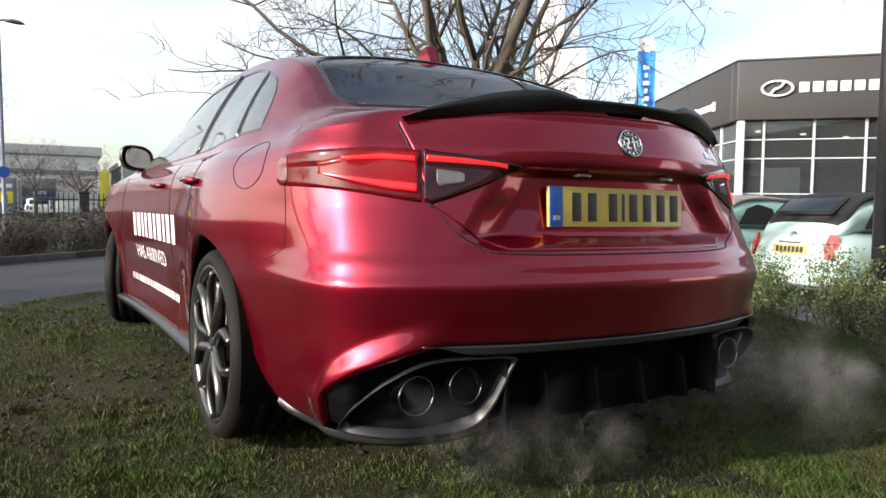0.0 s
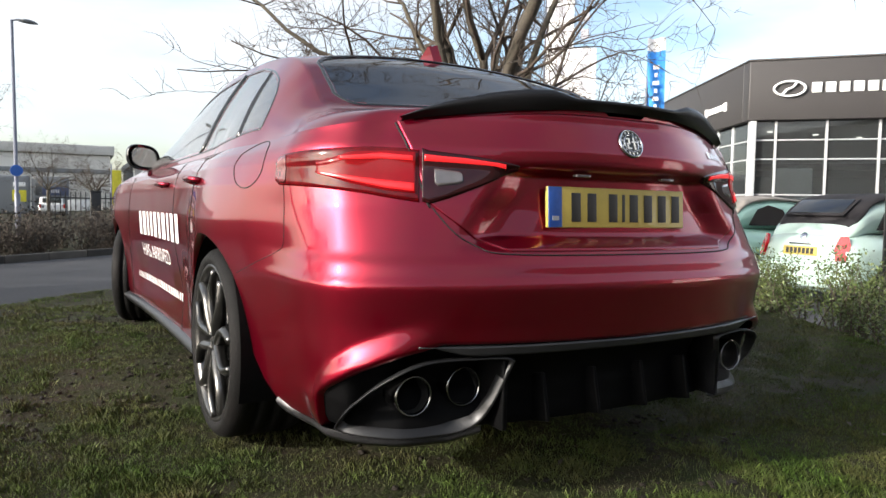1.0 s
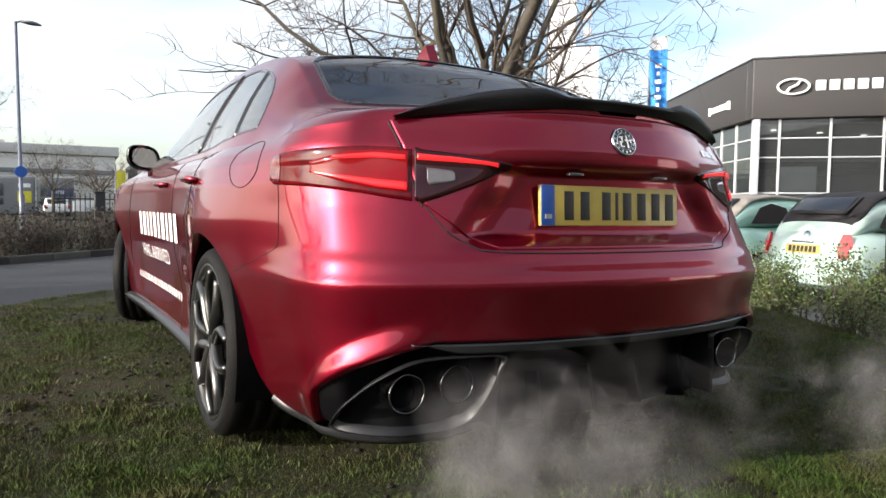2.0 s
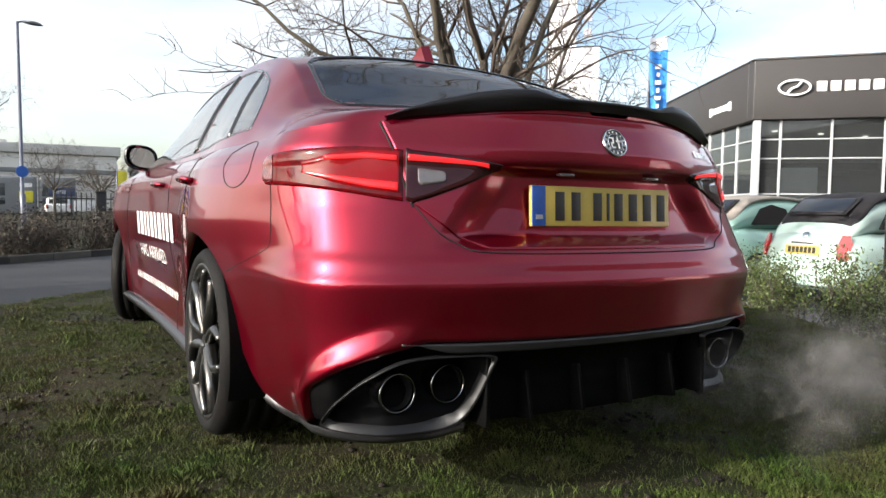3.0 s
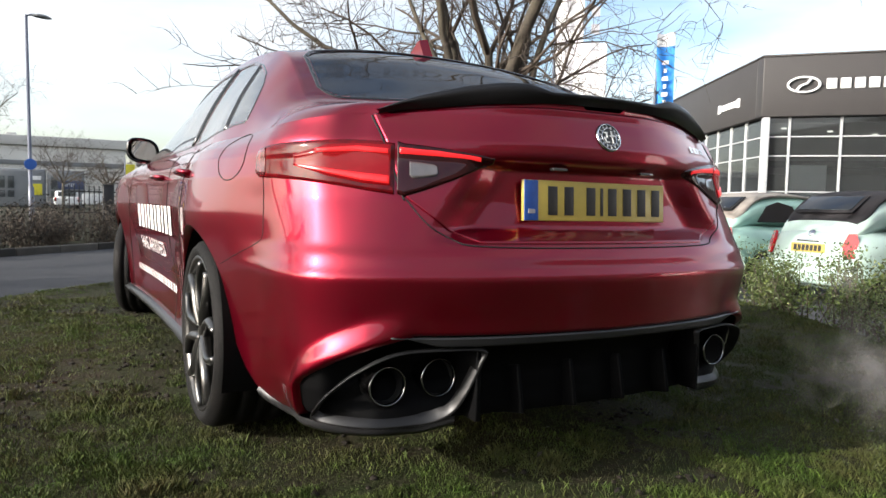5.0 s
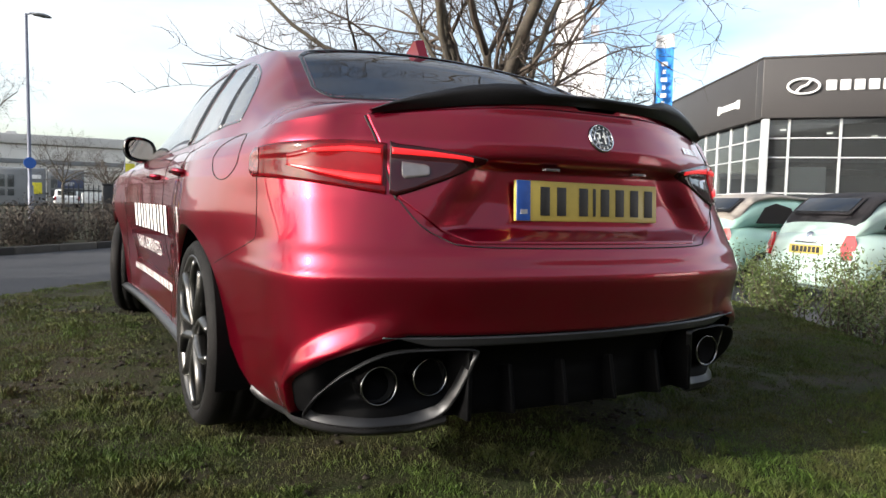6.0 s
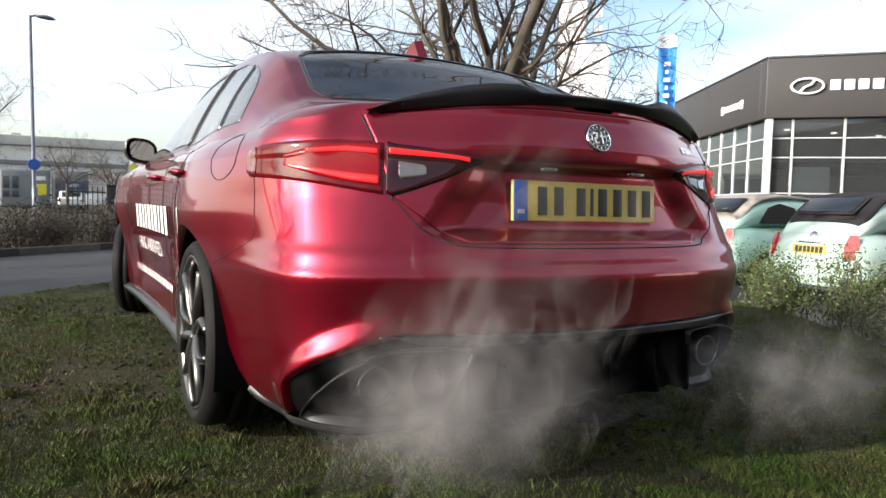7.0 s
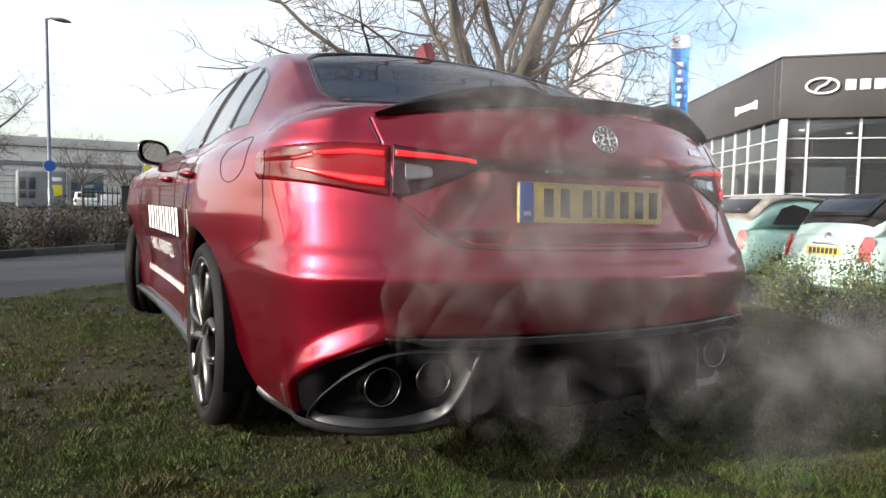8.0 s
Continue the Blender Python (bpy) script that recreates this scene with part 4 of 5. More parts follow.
    part("roof_fin", prism([(-0.095, 0.0), (0.085, 0.0), (0.06, 0.016), (-0.062, 0.070), (-0.076, 0.071), (-0.083, 0.04)], 0.040, pose(0.0, 1.17, 1.392, 12, 0, -90) @ pose(0, 0, 0, 0, 0, 180)), RED, car, "red shark-fin aerial", smooth=False)
    # carbon lip along the boot with two horns
    x = np.linspace(-0.612, 0.612, 121)
    lid_edge = hull(np.linspace(0, 1.2, 300), 1.02)
    horn = np.interp(np.abs(x), [0, 0.19, 0.22, 0.255, 0.32, 0.41, 0.51, 0.58, 0.612], [0.018, 0.020, 0.031, 0.042, 0.045, 0.040, 0.026, 0.011, 0.003])
    rows = []
    for back, up in ((0.004, -0.45), (-0.006, 0.05), (-0.012, 0.40), (-0.016, 0.75), (-0.008, 1.0), (0.006, 0.97), (0.06, 0.55), (0.12, 0.0), (0.12, -0.4)):
        yy = np.interp(np.abs(x), lid_edge[:, 0], lid_edge[:, 1]) - 0.006 + back * 1.0
        base = np.interp(np.abs(x), [0, 0.2, 0.37, 0.56, 0.615], [1.082, 1.078, 1.066, 1.045, 1.034])
        rows.append(np.stack([x, yy, base + (up * horn if up > 0 else np.full(121, 0.022 * up))], -1))
    part("spoiler", sheet(np.array(rows), True), CARBON, car, "black carbon-fibre boot lip spoiler")
    # lights
    for side in (-1, 1):
        outer = patch(hull_out, [side * c for c in (0.640, 0.69, 0.80, 0.95, 1.06, 1.12, 1.146)], [0.813, 0.818, 0.832, 0.846, 0.852, 0.854, 0.868], [0.944, 0.950, 0.953, 0.948, 0.941, 0.934, 0.917], 0.004, 60, 14, 0.012, 0.003)
        tl = part("tail_light", outer, LENS_RED, car, "red tail-light lens on the rear wing")
        inner = patch(hull_out, [side * c for c in (0.360, 0.40, 0.47, 0.56, 0.612, 0.632)], [0.904, 0.886, 0.855, 0.823, 0.808, 0.815], [0.914, 0.921, 0.931, 0.940, 0.944, 0.950], 0.006, 50, 12, 0.012, 0.003)
        il = part("boot_light", inner, LENS_DARK, car, "smoked dark red tail-light lens on the boot lid")
        part("light_strip", patch(hull_out, [side * c for c in (0.400, 0.52, 0.625)], [0.908, 0.914, 0.918], [0.916, 0.928, 0.933], 0.0105, 30, 4, 0.002), LED, il, "lit red strip")
        part("lens_glow", patch(hull_out, [side * c for c in (0.652, 0.74, 0.86, 0.97)], [0.834, 0.840, 0.858, 0.884], [0.938, 0.941, 0.938, 0.914], 0.0080, 40, 6, 0.002), LED_SOFT, tl, "dimly lit red lens")
        part("light_strip", patch(hull_out, [side * c for c in (0.66, 0.76, 0.90)], [0.918, 0.922, 0.919], [0.930, 0.934, 0.929], 0.0105, 30, 4, 0.002), LED, tl, "lit red strip")
        part("light_strip", patch(hull_out, [side * c for c in (0.655, 0.74, 0.86, 0.96)], [0.838, 0.846, 0.864, 0.882], [0.858, 0.864, 0.875, 0.887], 0.0105, 30, 4, 0.002), LED, tl, "lit red strip")
        part("side_lens", patch(hull_out, [side * c for c in (1.085, 1.12, 1.140)], [0.860, 0.861, 0.874], [0.934, 0.928, 0.912], 0.0082, 20, 8, 0.002), LENS_PALE, tl, "pale pink side lens")
        part("reverse_lamp", patch(hull_out, [side * c for c in (0.520, 0.528, 0.588, 0.596)], [0.866, 0.860, 0.852, 0.860], [0.884, 0.890, 0.896, 0.896], 0.0105, 16, 6, 0.003), LENS_CLEAR, il, "clear reversing lamp")
        for base in (outer, inner):
            n = 62 if base is outer else 52
            m = len(base[0]) // n
            V = np.array(base[0]).reshape(n, m, 3)
            part("light_seal", tube(np.concatenate([V[:, 0], V[-1, 1:], V[-2::-1, -1], V[0, -2::-1]]), 0.0024, 6), GAP, tl if base is outer else il)
    # plate with bars in place of its characters, maker's badge and model name as plain shapes
    plate = part("number_plate", box((0.52, 0.012, 0.111), (0, 0, 0), bevel=0.003), PLATE_Y, car, "yellow rear number plate with blue end band")
    plate.matrix_basis = pose(0, 0.026, 0.808, -3)
    part("plate_band", box((0.045, 0.003, 0.109), (-0.236, -0.0075, 0), bevel=0.001), PLATE_B, plate, "blue end band")
    part("plate_band_mark", box((0.022, 0.002, 0.012), (-0.236, -0.0098, -0.03)), FLAG_GREY, plate)
    xs = -0.188
    for w, space in ((0.050, 0.011), (0.050, 0.033), (0.050, 0.011), (0.016, 0.011), (0.050, 0.011), (0.050, 0.011), (0.050, 0.011), (0.050, 0)):
        part("plate_bar", box((w * 0.64, 0.002, 0.079), (xs + w / 2, -0.0075, 0), bevel=0.0006), INK, plate)
        xs += w + space - 0.004
    spot, ahead = hull_out(0.0, 0.987, 0.003), hull_out(0.0, 0.987, 0.103)
    face = Matrix.Translation(Vector(spot)) @ (Vector(ahead) - Vector(spot)).to_track_quat("Y", "Z").to_matrix().to_4x4()
    badge = part("badge", turned(lathe([(0.0, 0.004), (0.033, 0.004), (0.041, 0.003), (0.043, -0.006)], 40, "y"), face), INK, car, "round dark and silver badge")
    part("badge_ring", turned(lathe([(0.0375, 0.004), (0.038, 0.0065), (0.041, 0.0065), (0.043, 0.002)], 36, "y"), face), CHROME, badge)
    part("badge_ring", turned(lathe([(0.0245, 0.004), (0.025, 0.006), (0.027, 0.006), (0.0275, 0.004)], 36, "y"), face), CHROME, badge)
    for k in range(14):
        q = 2 * math.pi * k / 14
        part("badge_mark", turned(box((0.0035, 0.002, 0.006), (0.0325 * math.sin(q), 0.0045, 0.0325 * math.cos(q))), face), DECAL, badge)
    for bx, bz, bw, bh in ((-0.011, 0.0, 0.004, 0.038), (-0.012, 0.004, 0.018, 0.0045), (0.010, 0.013, 0.014, 0.004), (0.007, 0.005, 0.004, 0.014), (0.012, -0.002, 0.012, 0.004), (0.015, -0.009, 0.004, 0.012), (0.009, -0.016, 0.012, 0.004)):
        part("badge_mark", turned(box((bw, 0.002, bh), (bx, 0.0052, bz)), face), DECAL, badge)
    part("model_lettering", bars_on(hull_out, 0.42, 0.970, (0.022, 0.008, 0.020, 0.018, 0.008, 0.02), 0.020, 0.008, 0.003, 0.006), CHROME, car, "small chrome bars")
    # lower bumper: diffuser, grey blade, frames round the tail pipes, splitter lip
    a = np.linspace(-0.95, 0.95, 160)
    hi = lower_edge(np.abs(a)) + 0.012
    t = np.linspace(0, 1, 16)
    zz = 0.215 + (hi - 0.215)[:, None] * t[None]
    deep = -0.02 - 0.105 * np.sin(np.pi * np.clip(t, 0, 1))[None] * ((0.5 + 0.5 * step(0.35, 0.45, np.abs(a))) * step(0.84, 0.70, np.abs(a)))[:, None]
    diff = part("diffuser", sheet(hull_out(np.repeat(a[:, None], 16, 1), zz, np.broadcast_to(deep, zz.shape)), False), BLACK_PLASTIC, car, "black plastic rear diffuser")
    for xf in (-0.27, -0.09, 0.09, 0.27):
        part("diffuser_fin", box((0.012, 0.22, 0.13), (xf, 0.10, 0.28), bevel=0.004, tilt=-12), BLACK_PLASTIC, diff)
    for xf in (-0.405, 0.405):
        part("diffuser_fin", box((0.014, 0.15, 0.19), (xf, 0.065, 0.325), bevel=0.004), BLACK_PLASTIC, diff)
    part("diffuser_blade", patch(hull_out, list(np.linspace(-0.64, 0.64, 33)), [0.432 + 0.028 * float(step(0.5, 0.64, abs(c))) for c in np.linspace(-0.64, 0.64, 33)], [0.452 + 0.006 * abs(c) for c in np.linspace(-0.64, 0.64, 33)], 0.006, 80, 6, 0.03), TRIM_GREY, car, "satin grey blade over the diffuser")
    for side in (-1, 1):
        ring = [(0.885, 0.226), (0.80, 0.305), (0.72, 0.370), (0.63, 0.414), (0.50, 0.424), (0.395, 0.420), (0.400, 0.385), (0.435, 0.300), (0.47, 0.245), (0.54, 0.214), (0.70, 0.210), (0.86, 0.216), (0.885, 0.226)]
        pts, _ = spline(ring, 90)
        mid = np.array((0.62, 0.31))
        P = [hull_out(side * q[:, 0], q[:, 1], np.full(91, up)) for q, up in ((mid + (pts - mid) * k, up) for k, up in ((1.015, -0.012), (1.0, 0.004), (0.985, 0.005), (0.955, 0.000), (0.92, -0.03)))]
        part("pipe_surround", sheet(np.array(P), side > 0), SURROUND, car, "dark silver frame round twin tail pipes")
        for px, pz in ((-0.612, 0.319), (-0.466, 0.330)):
            m = pose(-side * px, 0.098 if px < -0.55 else 0.092, pz)
            pipe = part("tail_pipe", turned(lathe([(0.046, 0.16), (0.052, 0.16), (0.053, 0.006), (0.0515, 0.0), (0.0485, 0.0), (0.0475, 0.008), (0.046, 0.16)], 40, "y"), m), PIPE_RIM, car, "round dark chrome tail pipe")
            part("pipe_bore", turned(lathe([(0.0465, 0.010), (0.045, 0.14), (0.0, 0.15)], 32, "y"), m), PIPE_DARK, pipe)
    for side in (-1, 1):
        aa = side * np.linspace(0.46, 1.20, 60)
        z0 = np.interp(np.abs(aa), [0.46, 0.55, 0.9, 1.0, 1.08, 1.14, 1.20], [0.225, 0.198, 0.200, 0.196, 0.198, 0.207, 0.228])
        part("splitter_lip", sheet(hull_out(np.repeat(aa[:, None], 4, 1), z0[:, None] + np.array([[0.014, 0.006, -0.008, -0.012]]), np.broadcast_to(np.array([[0.0, 0.010, 0.008, -0.04]]), (60, 4)))), TRIM_GREY, car, "grey lower bumper lip")
        sill = side * np.linspace(2.06, 4.15, 50)
        part("sill_skirt", sheet(hull_out(np.repeat(sill[:, None], 4, 1), 0.2 + np.array([[0.035, 0.022, -0.010, -0.02]]) + 0 * sill[:, None], np.broadcast_to(np.array([[0.0, 0.035, 0.03, -0.05]]), (50, 4)))), TRIM_GREY, car, "grey side skirt")
        # doors: seams and handles
        for name, line in (("door_seam", [(2.22, 0.30), (2.18, 0.55), (2.02, 0.72), (1.93, 0.97)]), ("door_seam", [(2.50, 0.22), (2.50, 0.6), (2.42, 0.97)]), ("door_seam", [(3.98, 0.22), (3.98, 0.55), (3.80, 0.95)])):
            part(name, seam(hull_out, [(side * s, q) for s, q in line], 0.0032, 0.0004), GAP, car)
        for s0 in (1.93, 2.72):
            P = hull_out(side * np.linspace(s0 - 0.10, s0 + 0.10, 12), np.full(12, 0.882 + 0.0 * s0), np.concatenate([[0.0, 0.018], np.full(8, 0.030), [0.018, 0.0]]))
            part("door_handle", tube(P, 0.013, 8, 0.8), RED, car, "red door handle")
        # mirror on its stalk
        glass_m = pose(side * 0.868, 2.95, 1.062)
        R = np.linspace(0, 2 * np.pi, 33)[:-1]
        prof = []
        for d, k1 in ((0.0, 0.93), (0.004, 1.0), (0.04, 1.03), (0.08, 0.93), (0.12, 0.62), (0.14, 0.15)):
            prof.append([(side * (0.088 * k1 * np.sign(np.cos(q)) * abs(np.cos(q)) ** 0.75), d, 0.072 * k1 * np.sign(np.sin(q)) * abs(np.sin(q)) ** 0.75 + 0.012 * np.cos(q)) for q in R])
        H = np.array(prof)
        H = np.concatenate([H, H[:, :1]], 1)
        mir = part("door_mirror", turned(sheet(H, side > 0), glass_m), BLACK_GLOSS, car, "black door mirror housing")
        part("mirror_glass", turned(([(p[0] * 0.80 - side * 0.004, 0.003, p[2] * 0.80) for p in prof[0]], [tuple(range(32))]), glass_m), MIRROR, mir, "reflecting mirror glass")
        part("mirror_stalk", tube([(side * 0.76, 2.99, 0.985), (side * 0.82, 2.99, 0.995), (side * 0.86, 2.98, 1.015)], 0.022, 8, 0.7), BLACK_GLOSS, mir)
    # fuel flap on the left wing, reaching over the shoulder: a dark gap round an oval lid
    skin = BVHTree.FromPolygons(*[list(map(tuple, d)) for d in merged(shell(), canopy())])
    mid = float(np.interp(1.345, PLAN_S, PLAN[:, 1]))
    centre, normal, *_ = skin.ray_cast(Vector((-2.0, mid, 0.928)), Vector((1, 0, 0)))
    out, up = Vector((-0.90, -0.10, 0.42)).normalized(), Vector((0.42, 0.0, 0.90))
    oval = []
    for c in np.linspace(0, 2 * np.pi, 65):
        oval.append(skin.ray_cast(centre + out * 0.3 + Vector((0, 0.110 * math.cos(c), 0)) + up * 0.080 * math.sin(c), -out)[0])
    part("fuel_flap", tube(oval, 0.0017, 6), GAP, car, "dark outline of the fuel flap")
    # writing on the left doors
    s0 = -3.52
    for w in (0.07, 0.09, 0.05, 0.06, 0.09, 0.06, 0.10, 0.05, 0.08, 0.08):
        part("door_decal", bars_on(hull_out, s0, 0.630, (w,), 0.125, 0.0, 0.03, 0.005), DECAL, car, "large white vinyl shape", smooth=False)
        s0 += w + 0.048
    v, f = lettering("HAS ARRIVED", 0.11)
    w = max(p[0] for p in v)
    vv = np.array(v)
    part("door_lettering", (hull_out(-3.53 + vv[:, 0] / w * 0.84, 0.512 + vv[:, 1] * 0.9, np.full(len(vv), 0.005)), f), DECAL, car, "white words HAS ARRIVED", smooth=False)
    random.seed(4)
    s0 = -3.80
    for _ in range(28):
        w = random.uniform(0.014, 0.03)
        part("web_lettering", bars_on(hull_out, s0, 0.365, (w,), 0.036, 0.0, 0.004, 0.005), DECAL, car, "small white vinyl bar", smooth=False)
        s0 += w + 0.026
    # number plate lamps
    for x1 in (-0.16, 0.16):
        part("plate_lamp", box((0.05, 0.018, 0.008), (x1, 0.002, 0.893), bevel=0.002), LENS_CLEAR, car)
    # interior
    for sx in (-0.37, 0.37):
        for sy in (1.55, 2.35):
            part("seat", merged(box((0.50, 0.50, 0.16), (sx, sy + 0.1, 0.55), bevel=0.05), box((0.48, 0.14, 0.62), (sx, sy - 0.16, 0.85), bevel=0.06, tilt=14), box((0.25, 0.08, 0.15), (sx, sy - 0.24, 1.20), bevel=0.035)), CLOTH, car, "dark seat")
    part("parcel_shelf", box((1.25, 0.55, 0.03), (0, 0.95, 1.03), bevel=0.01), CLOTH, car)
    part("dashboard", box((1.4, 0.45, 0.25), (0, 3.05, 0.90), bevel=0.08), CLOTH, car)
    part("cabin_floor", box((1.45, 2.4, 0.05), (0, 2.1, 0.42), bevel=0.01), CLOTH, car)
    # wheels
    for side in (-1, 1):
        for yc, wide, steer in ((1.03, 0.28, 0), (3.85, 0.245, -17)):
            m = pose(side * (0.776 if yc < 2 else 0.775), yc, 0.322, 0, 0, steer) @ pose(0, 0, 0, 0, 0, 0 if side < 0 else 180)
            wheel_parts(car, m, wide)
    return car


saloon()


# ---- small parked hatchbacks ----
def loft(stations, n=24, power=3.0):
    """Closed body from stations (y, half width, bottom, top) with rounded-square sections."""
    rows, _ = spline(stations, 40)
    a = np.linspace(0, 2 * np.pi, n + 1)
    c, s = np.cos(a), np.sin(a)
    cx, cz = np.sign(c) * np.abs(c) ** (2 / power), np.sign(s) * np.abs(s) ** (2 / power)
    P = np.stack([rows[:, 1:2] * cx[None], np.repeat(rows[:, :1], n + 1, 1), (rows[:, 2:3] + rows[:, 3:4]) / 2 + (rows[:, 3:4] - rows[:, 2:3]) / 2 * cz[None]], -1)
    v, f = sheet(P)
    k = n + 1
    return v, [tuple(q) for q in f] + [tuple(range(k - 1)), tuple(len(v) - 1 - i for i in range(k - 1))]


def hatchback(at, turn, paint, top_mat, label):
    """Rounded three-door hatchback; its tail is at local y = 0 and it faces +y."""
    c = thing("small_hatchback", label, "car", at, turn, "parked hatchbacks")
    part("body", loft([(0.02, 0.62, 0.30, 0.82), (0.10, 0.74, 0.22, 0.94), (0.40, 0.80, 0.20, 1.00), (1.0, 0.81, 0.20, 0.98), (2.2, 0.81, 0.20, 0.96), (2.8, 0.80, 0.20, 0.92), (3.3, 0.70, 0.22, 0.80), (3.5, 0.56, 0.30, 0.66), (3.54, 0.45, 0.36, 0.60)], 36, 3.4), paint, c)
    part("cabin", loft([(0.14, 0.56, 0.84, 0.98), (0.30, 0.62, 0.86, 1.18), (0.62, 0.60, 0.90, 1.40), (1.1, 0.59, 0.92, 1.48), (1.7, 0.59, 0.92, 1.47), (2.15, 0.60, 0.9, 1.34), (2.6, 0.62, 0.86, 1.02), (2.75, 0.6, 0.84, 0.92)], 36, 3.0), paint, c)
    part("soft_top", loft([(0.22, 0.54, 0.96, 1.10), (0.33, 0.585, 1.02, 1.24), (0.62, 0.575, 1.30, 1.435), (1.1, 0.56, 1.40, 1.505), (1.9, 0.56, 1.38, 1.45)], 32, 3.0), top_mat, c, "folded cloth roof")
    # rear window lies on the sloping cloth
    part("rear_window", box((0.80, 0.02, 0.30), (0, 0.372, 1.318), bevel=0.008, tilt=-54), REAR_GLASS, c, "rear window")
    part("window_seal", box((0.88, 0.016, 0.37), (0, 0.380, 1.308), bevel=0.008, tilt=-54), SOFT_TOP, c)
    for side in (-1, 1):
        part("side_window", prism([(-0.42, 0.0), (0.42, 0.0), (0.30, 0.26), (0.0, 0.33), (-0.22, 0.26)], 0.02, pose(side * 0.630, 1.02, 1.02, 0, 0, 90) @ pose(0, 0, 0, side * -8)), BLACK_GLOSS, c, "dark side window", smooth=False)
        part("side_window", prism([(-0.40, 0.0), (0.62, 0.0), (0.10, 0.36), (-0.36, 0.38)], 0.02, pose(side * 0.630, 1.95, 0.99, 0, 0, 90) @ pose(0, 0, 0, side * -8)), BLACK_GLOSS, c, "dark side window", smooth=False)
        lamp = part("tail_lamp", prism([(-0.07, -0.15), (0.05, -0.15), (0.09, 0.05), (0.06, 0.16), (-0.03, 0.16), (-0.09, 0.0)], 0.035, pose(side * 0.60, 0.045, 0.78, -12, 0, side * 32)), LIGHT_RED, c, "red upright tail lamp", smooth=False)
        part("lamp_insert", prism([(-0.025, -0.10), (0.012, -0.10), (0.025, -0.01), (-0.012, 0.0)], 0.0375, pose(side * 0.60, 0.045, 0.76, -12, 0, side * 32)), paint, lamp)
        for yy in (0.62, 2.92):
            w = part("wheel", turned(lathe([(0.0, -0.07), (0.20, -0.085), (0.215, -0.07), (0.215, 0.05)], 24), pose(side * 0.745, yy, 0.29, 0, 0, 0 if side < 0 else 180)), CHROME, c, "silver wheel")
            part("tyre", turned(lathe([(0.215, -0.08), (0.24, -0.095), (0.285, -0.085), (0.295, -0.05), (0.295, 0.05), (0.285, 0.09), (0.2, 0.09)], 28), pose(side * 0.745, yy, 0.29, 0, 0, 0 if side < 0 else 180)), TYRE, w)
        part("door_mirror", box((0.20, 0.10, 0.14), (side * 0.86, 2.25, 1.0), bevel=0.04), paint, c)
        part("door_seam", tube([(side * 0.815, 1.42, 0.35), (side * 0.818, 1.40, 0.7), (side * 0.80, 1.38, 0.9)], 0.004, 5), GAP, c)
    part("bumper", loft([(-0.04, 0.55, 0.34, 0.55), (-0.02, 0.70, 0.28, 0.58), (0.10, 0.79, 0.24, 0.60), (0.25, 0.81, 0.24, 0.58)], 24, 3.0), paint, c)
    plate = part("number_plate", box((0.52, 0.012, 0.115), (0, 0.015, 0.735), bevel=0.003, tilt=-6), PLATE_Y, c, "yellow number plate")
    for k in range(7):
        part("plate_bar", box((0.045, 0.004, 0.075), (-0.19 + 0.063 * k, 0.007, 0.735), tilt=-6), INK, plate)
    part("tailgate_handle", box((0.34, 0.03, 0.03), (0, 0.02, 0.83), bevel=0.01), CHROME, c, "bright tailgate handle")
    part("badge", turned(lathe([(0.0, -0.008), (0.045, -0.008), (0.05, 0.0)], 20, "y"), pose(0, 0.075, 0.93, -40)), CHROME, c)
    return c


hatchback((7.30, 4.22, -0.385), -98, MINT_PALE, SOFT_TOP, "pale mint small hatchback with black cloth roof")
hatchback((7.95, 6.55, -0.385), -100, MINT, SOFT_TAN, "mint green small hatchback with tan cloth roof")
hatchback((8.5, 8.9, -0.385), -100, MINT_PALE, SOFT_TAN, "pale hatchback parked beyond the mint ones")


def panel_van(at, turn):
    """Tall white delivery van; its tail is at local y = 0 and it faces +y."""
    v = thing("panel_van", "tall white panel van parked on the forecourt", "van", at, turn)
    part("body", loft([(0.0, 0.90, 0.45, 2.30), (0.06, 0.96, 0.40, 2.40), (3.4, 0.97, 0.38, 2.42), (3.9, 0.95, 0.38, 2.20), (4.5, 0.92, 0.38, 1.45), (5.1, 0.88, 0.40, 1.15), (5.3, 0.78, 0.45, 0.95)], 36, 7.0), WHITE, v)
    for side in (-1, 1):
        part("side_window", prism([(-0.50, 0.0), (0.55, 0.0), (0.15, 0.52), (-0.50, 0.55)], 0.03, pose(side * 0.955, 3.75, 1.45, 0, 0, 90)), BLACK_GLOSS, v, "dark side window", smooth=False)
        part("rub_strip", box((0.03, 3.6, 0.14), (side * 0.972, 2.0, 0.75), bevel=0.01), POLE_DARK, v)
        part("rear_window", box((0.62, 0.03, 0.55), (side * 0.42, 0.015, 1.75), bevel=0.01), BLACK_GLOSS, v, "dark rear door window")
        part("tail_lamp", box((0.12, 0.06, 0.5), (side * 0.85, 0.02, 1.0), bevel=0.015), LIGHT_RED, v)
        for yy in (0.95, 4.3):
            part("wheel", turned(lathe([(0.0, -0.11), (0.30, -0.11), (0.34, -0.07), (0.34, 0.08), (0.30, 0.11), (0.0, 0.11)], 24), pose(side * 0.88, yy, 0.34)), TYRE, v)
    return v


panel_van((9.8, -5.2, -0.385), 62)


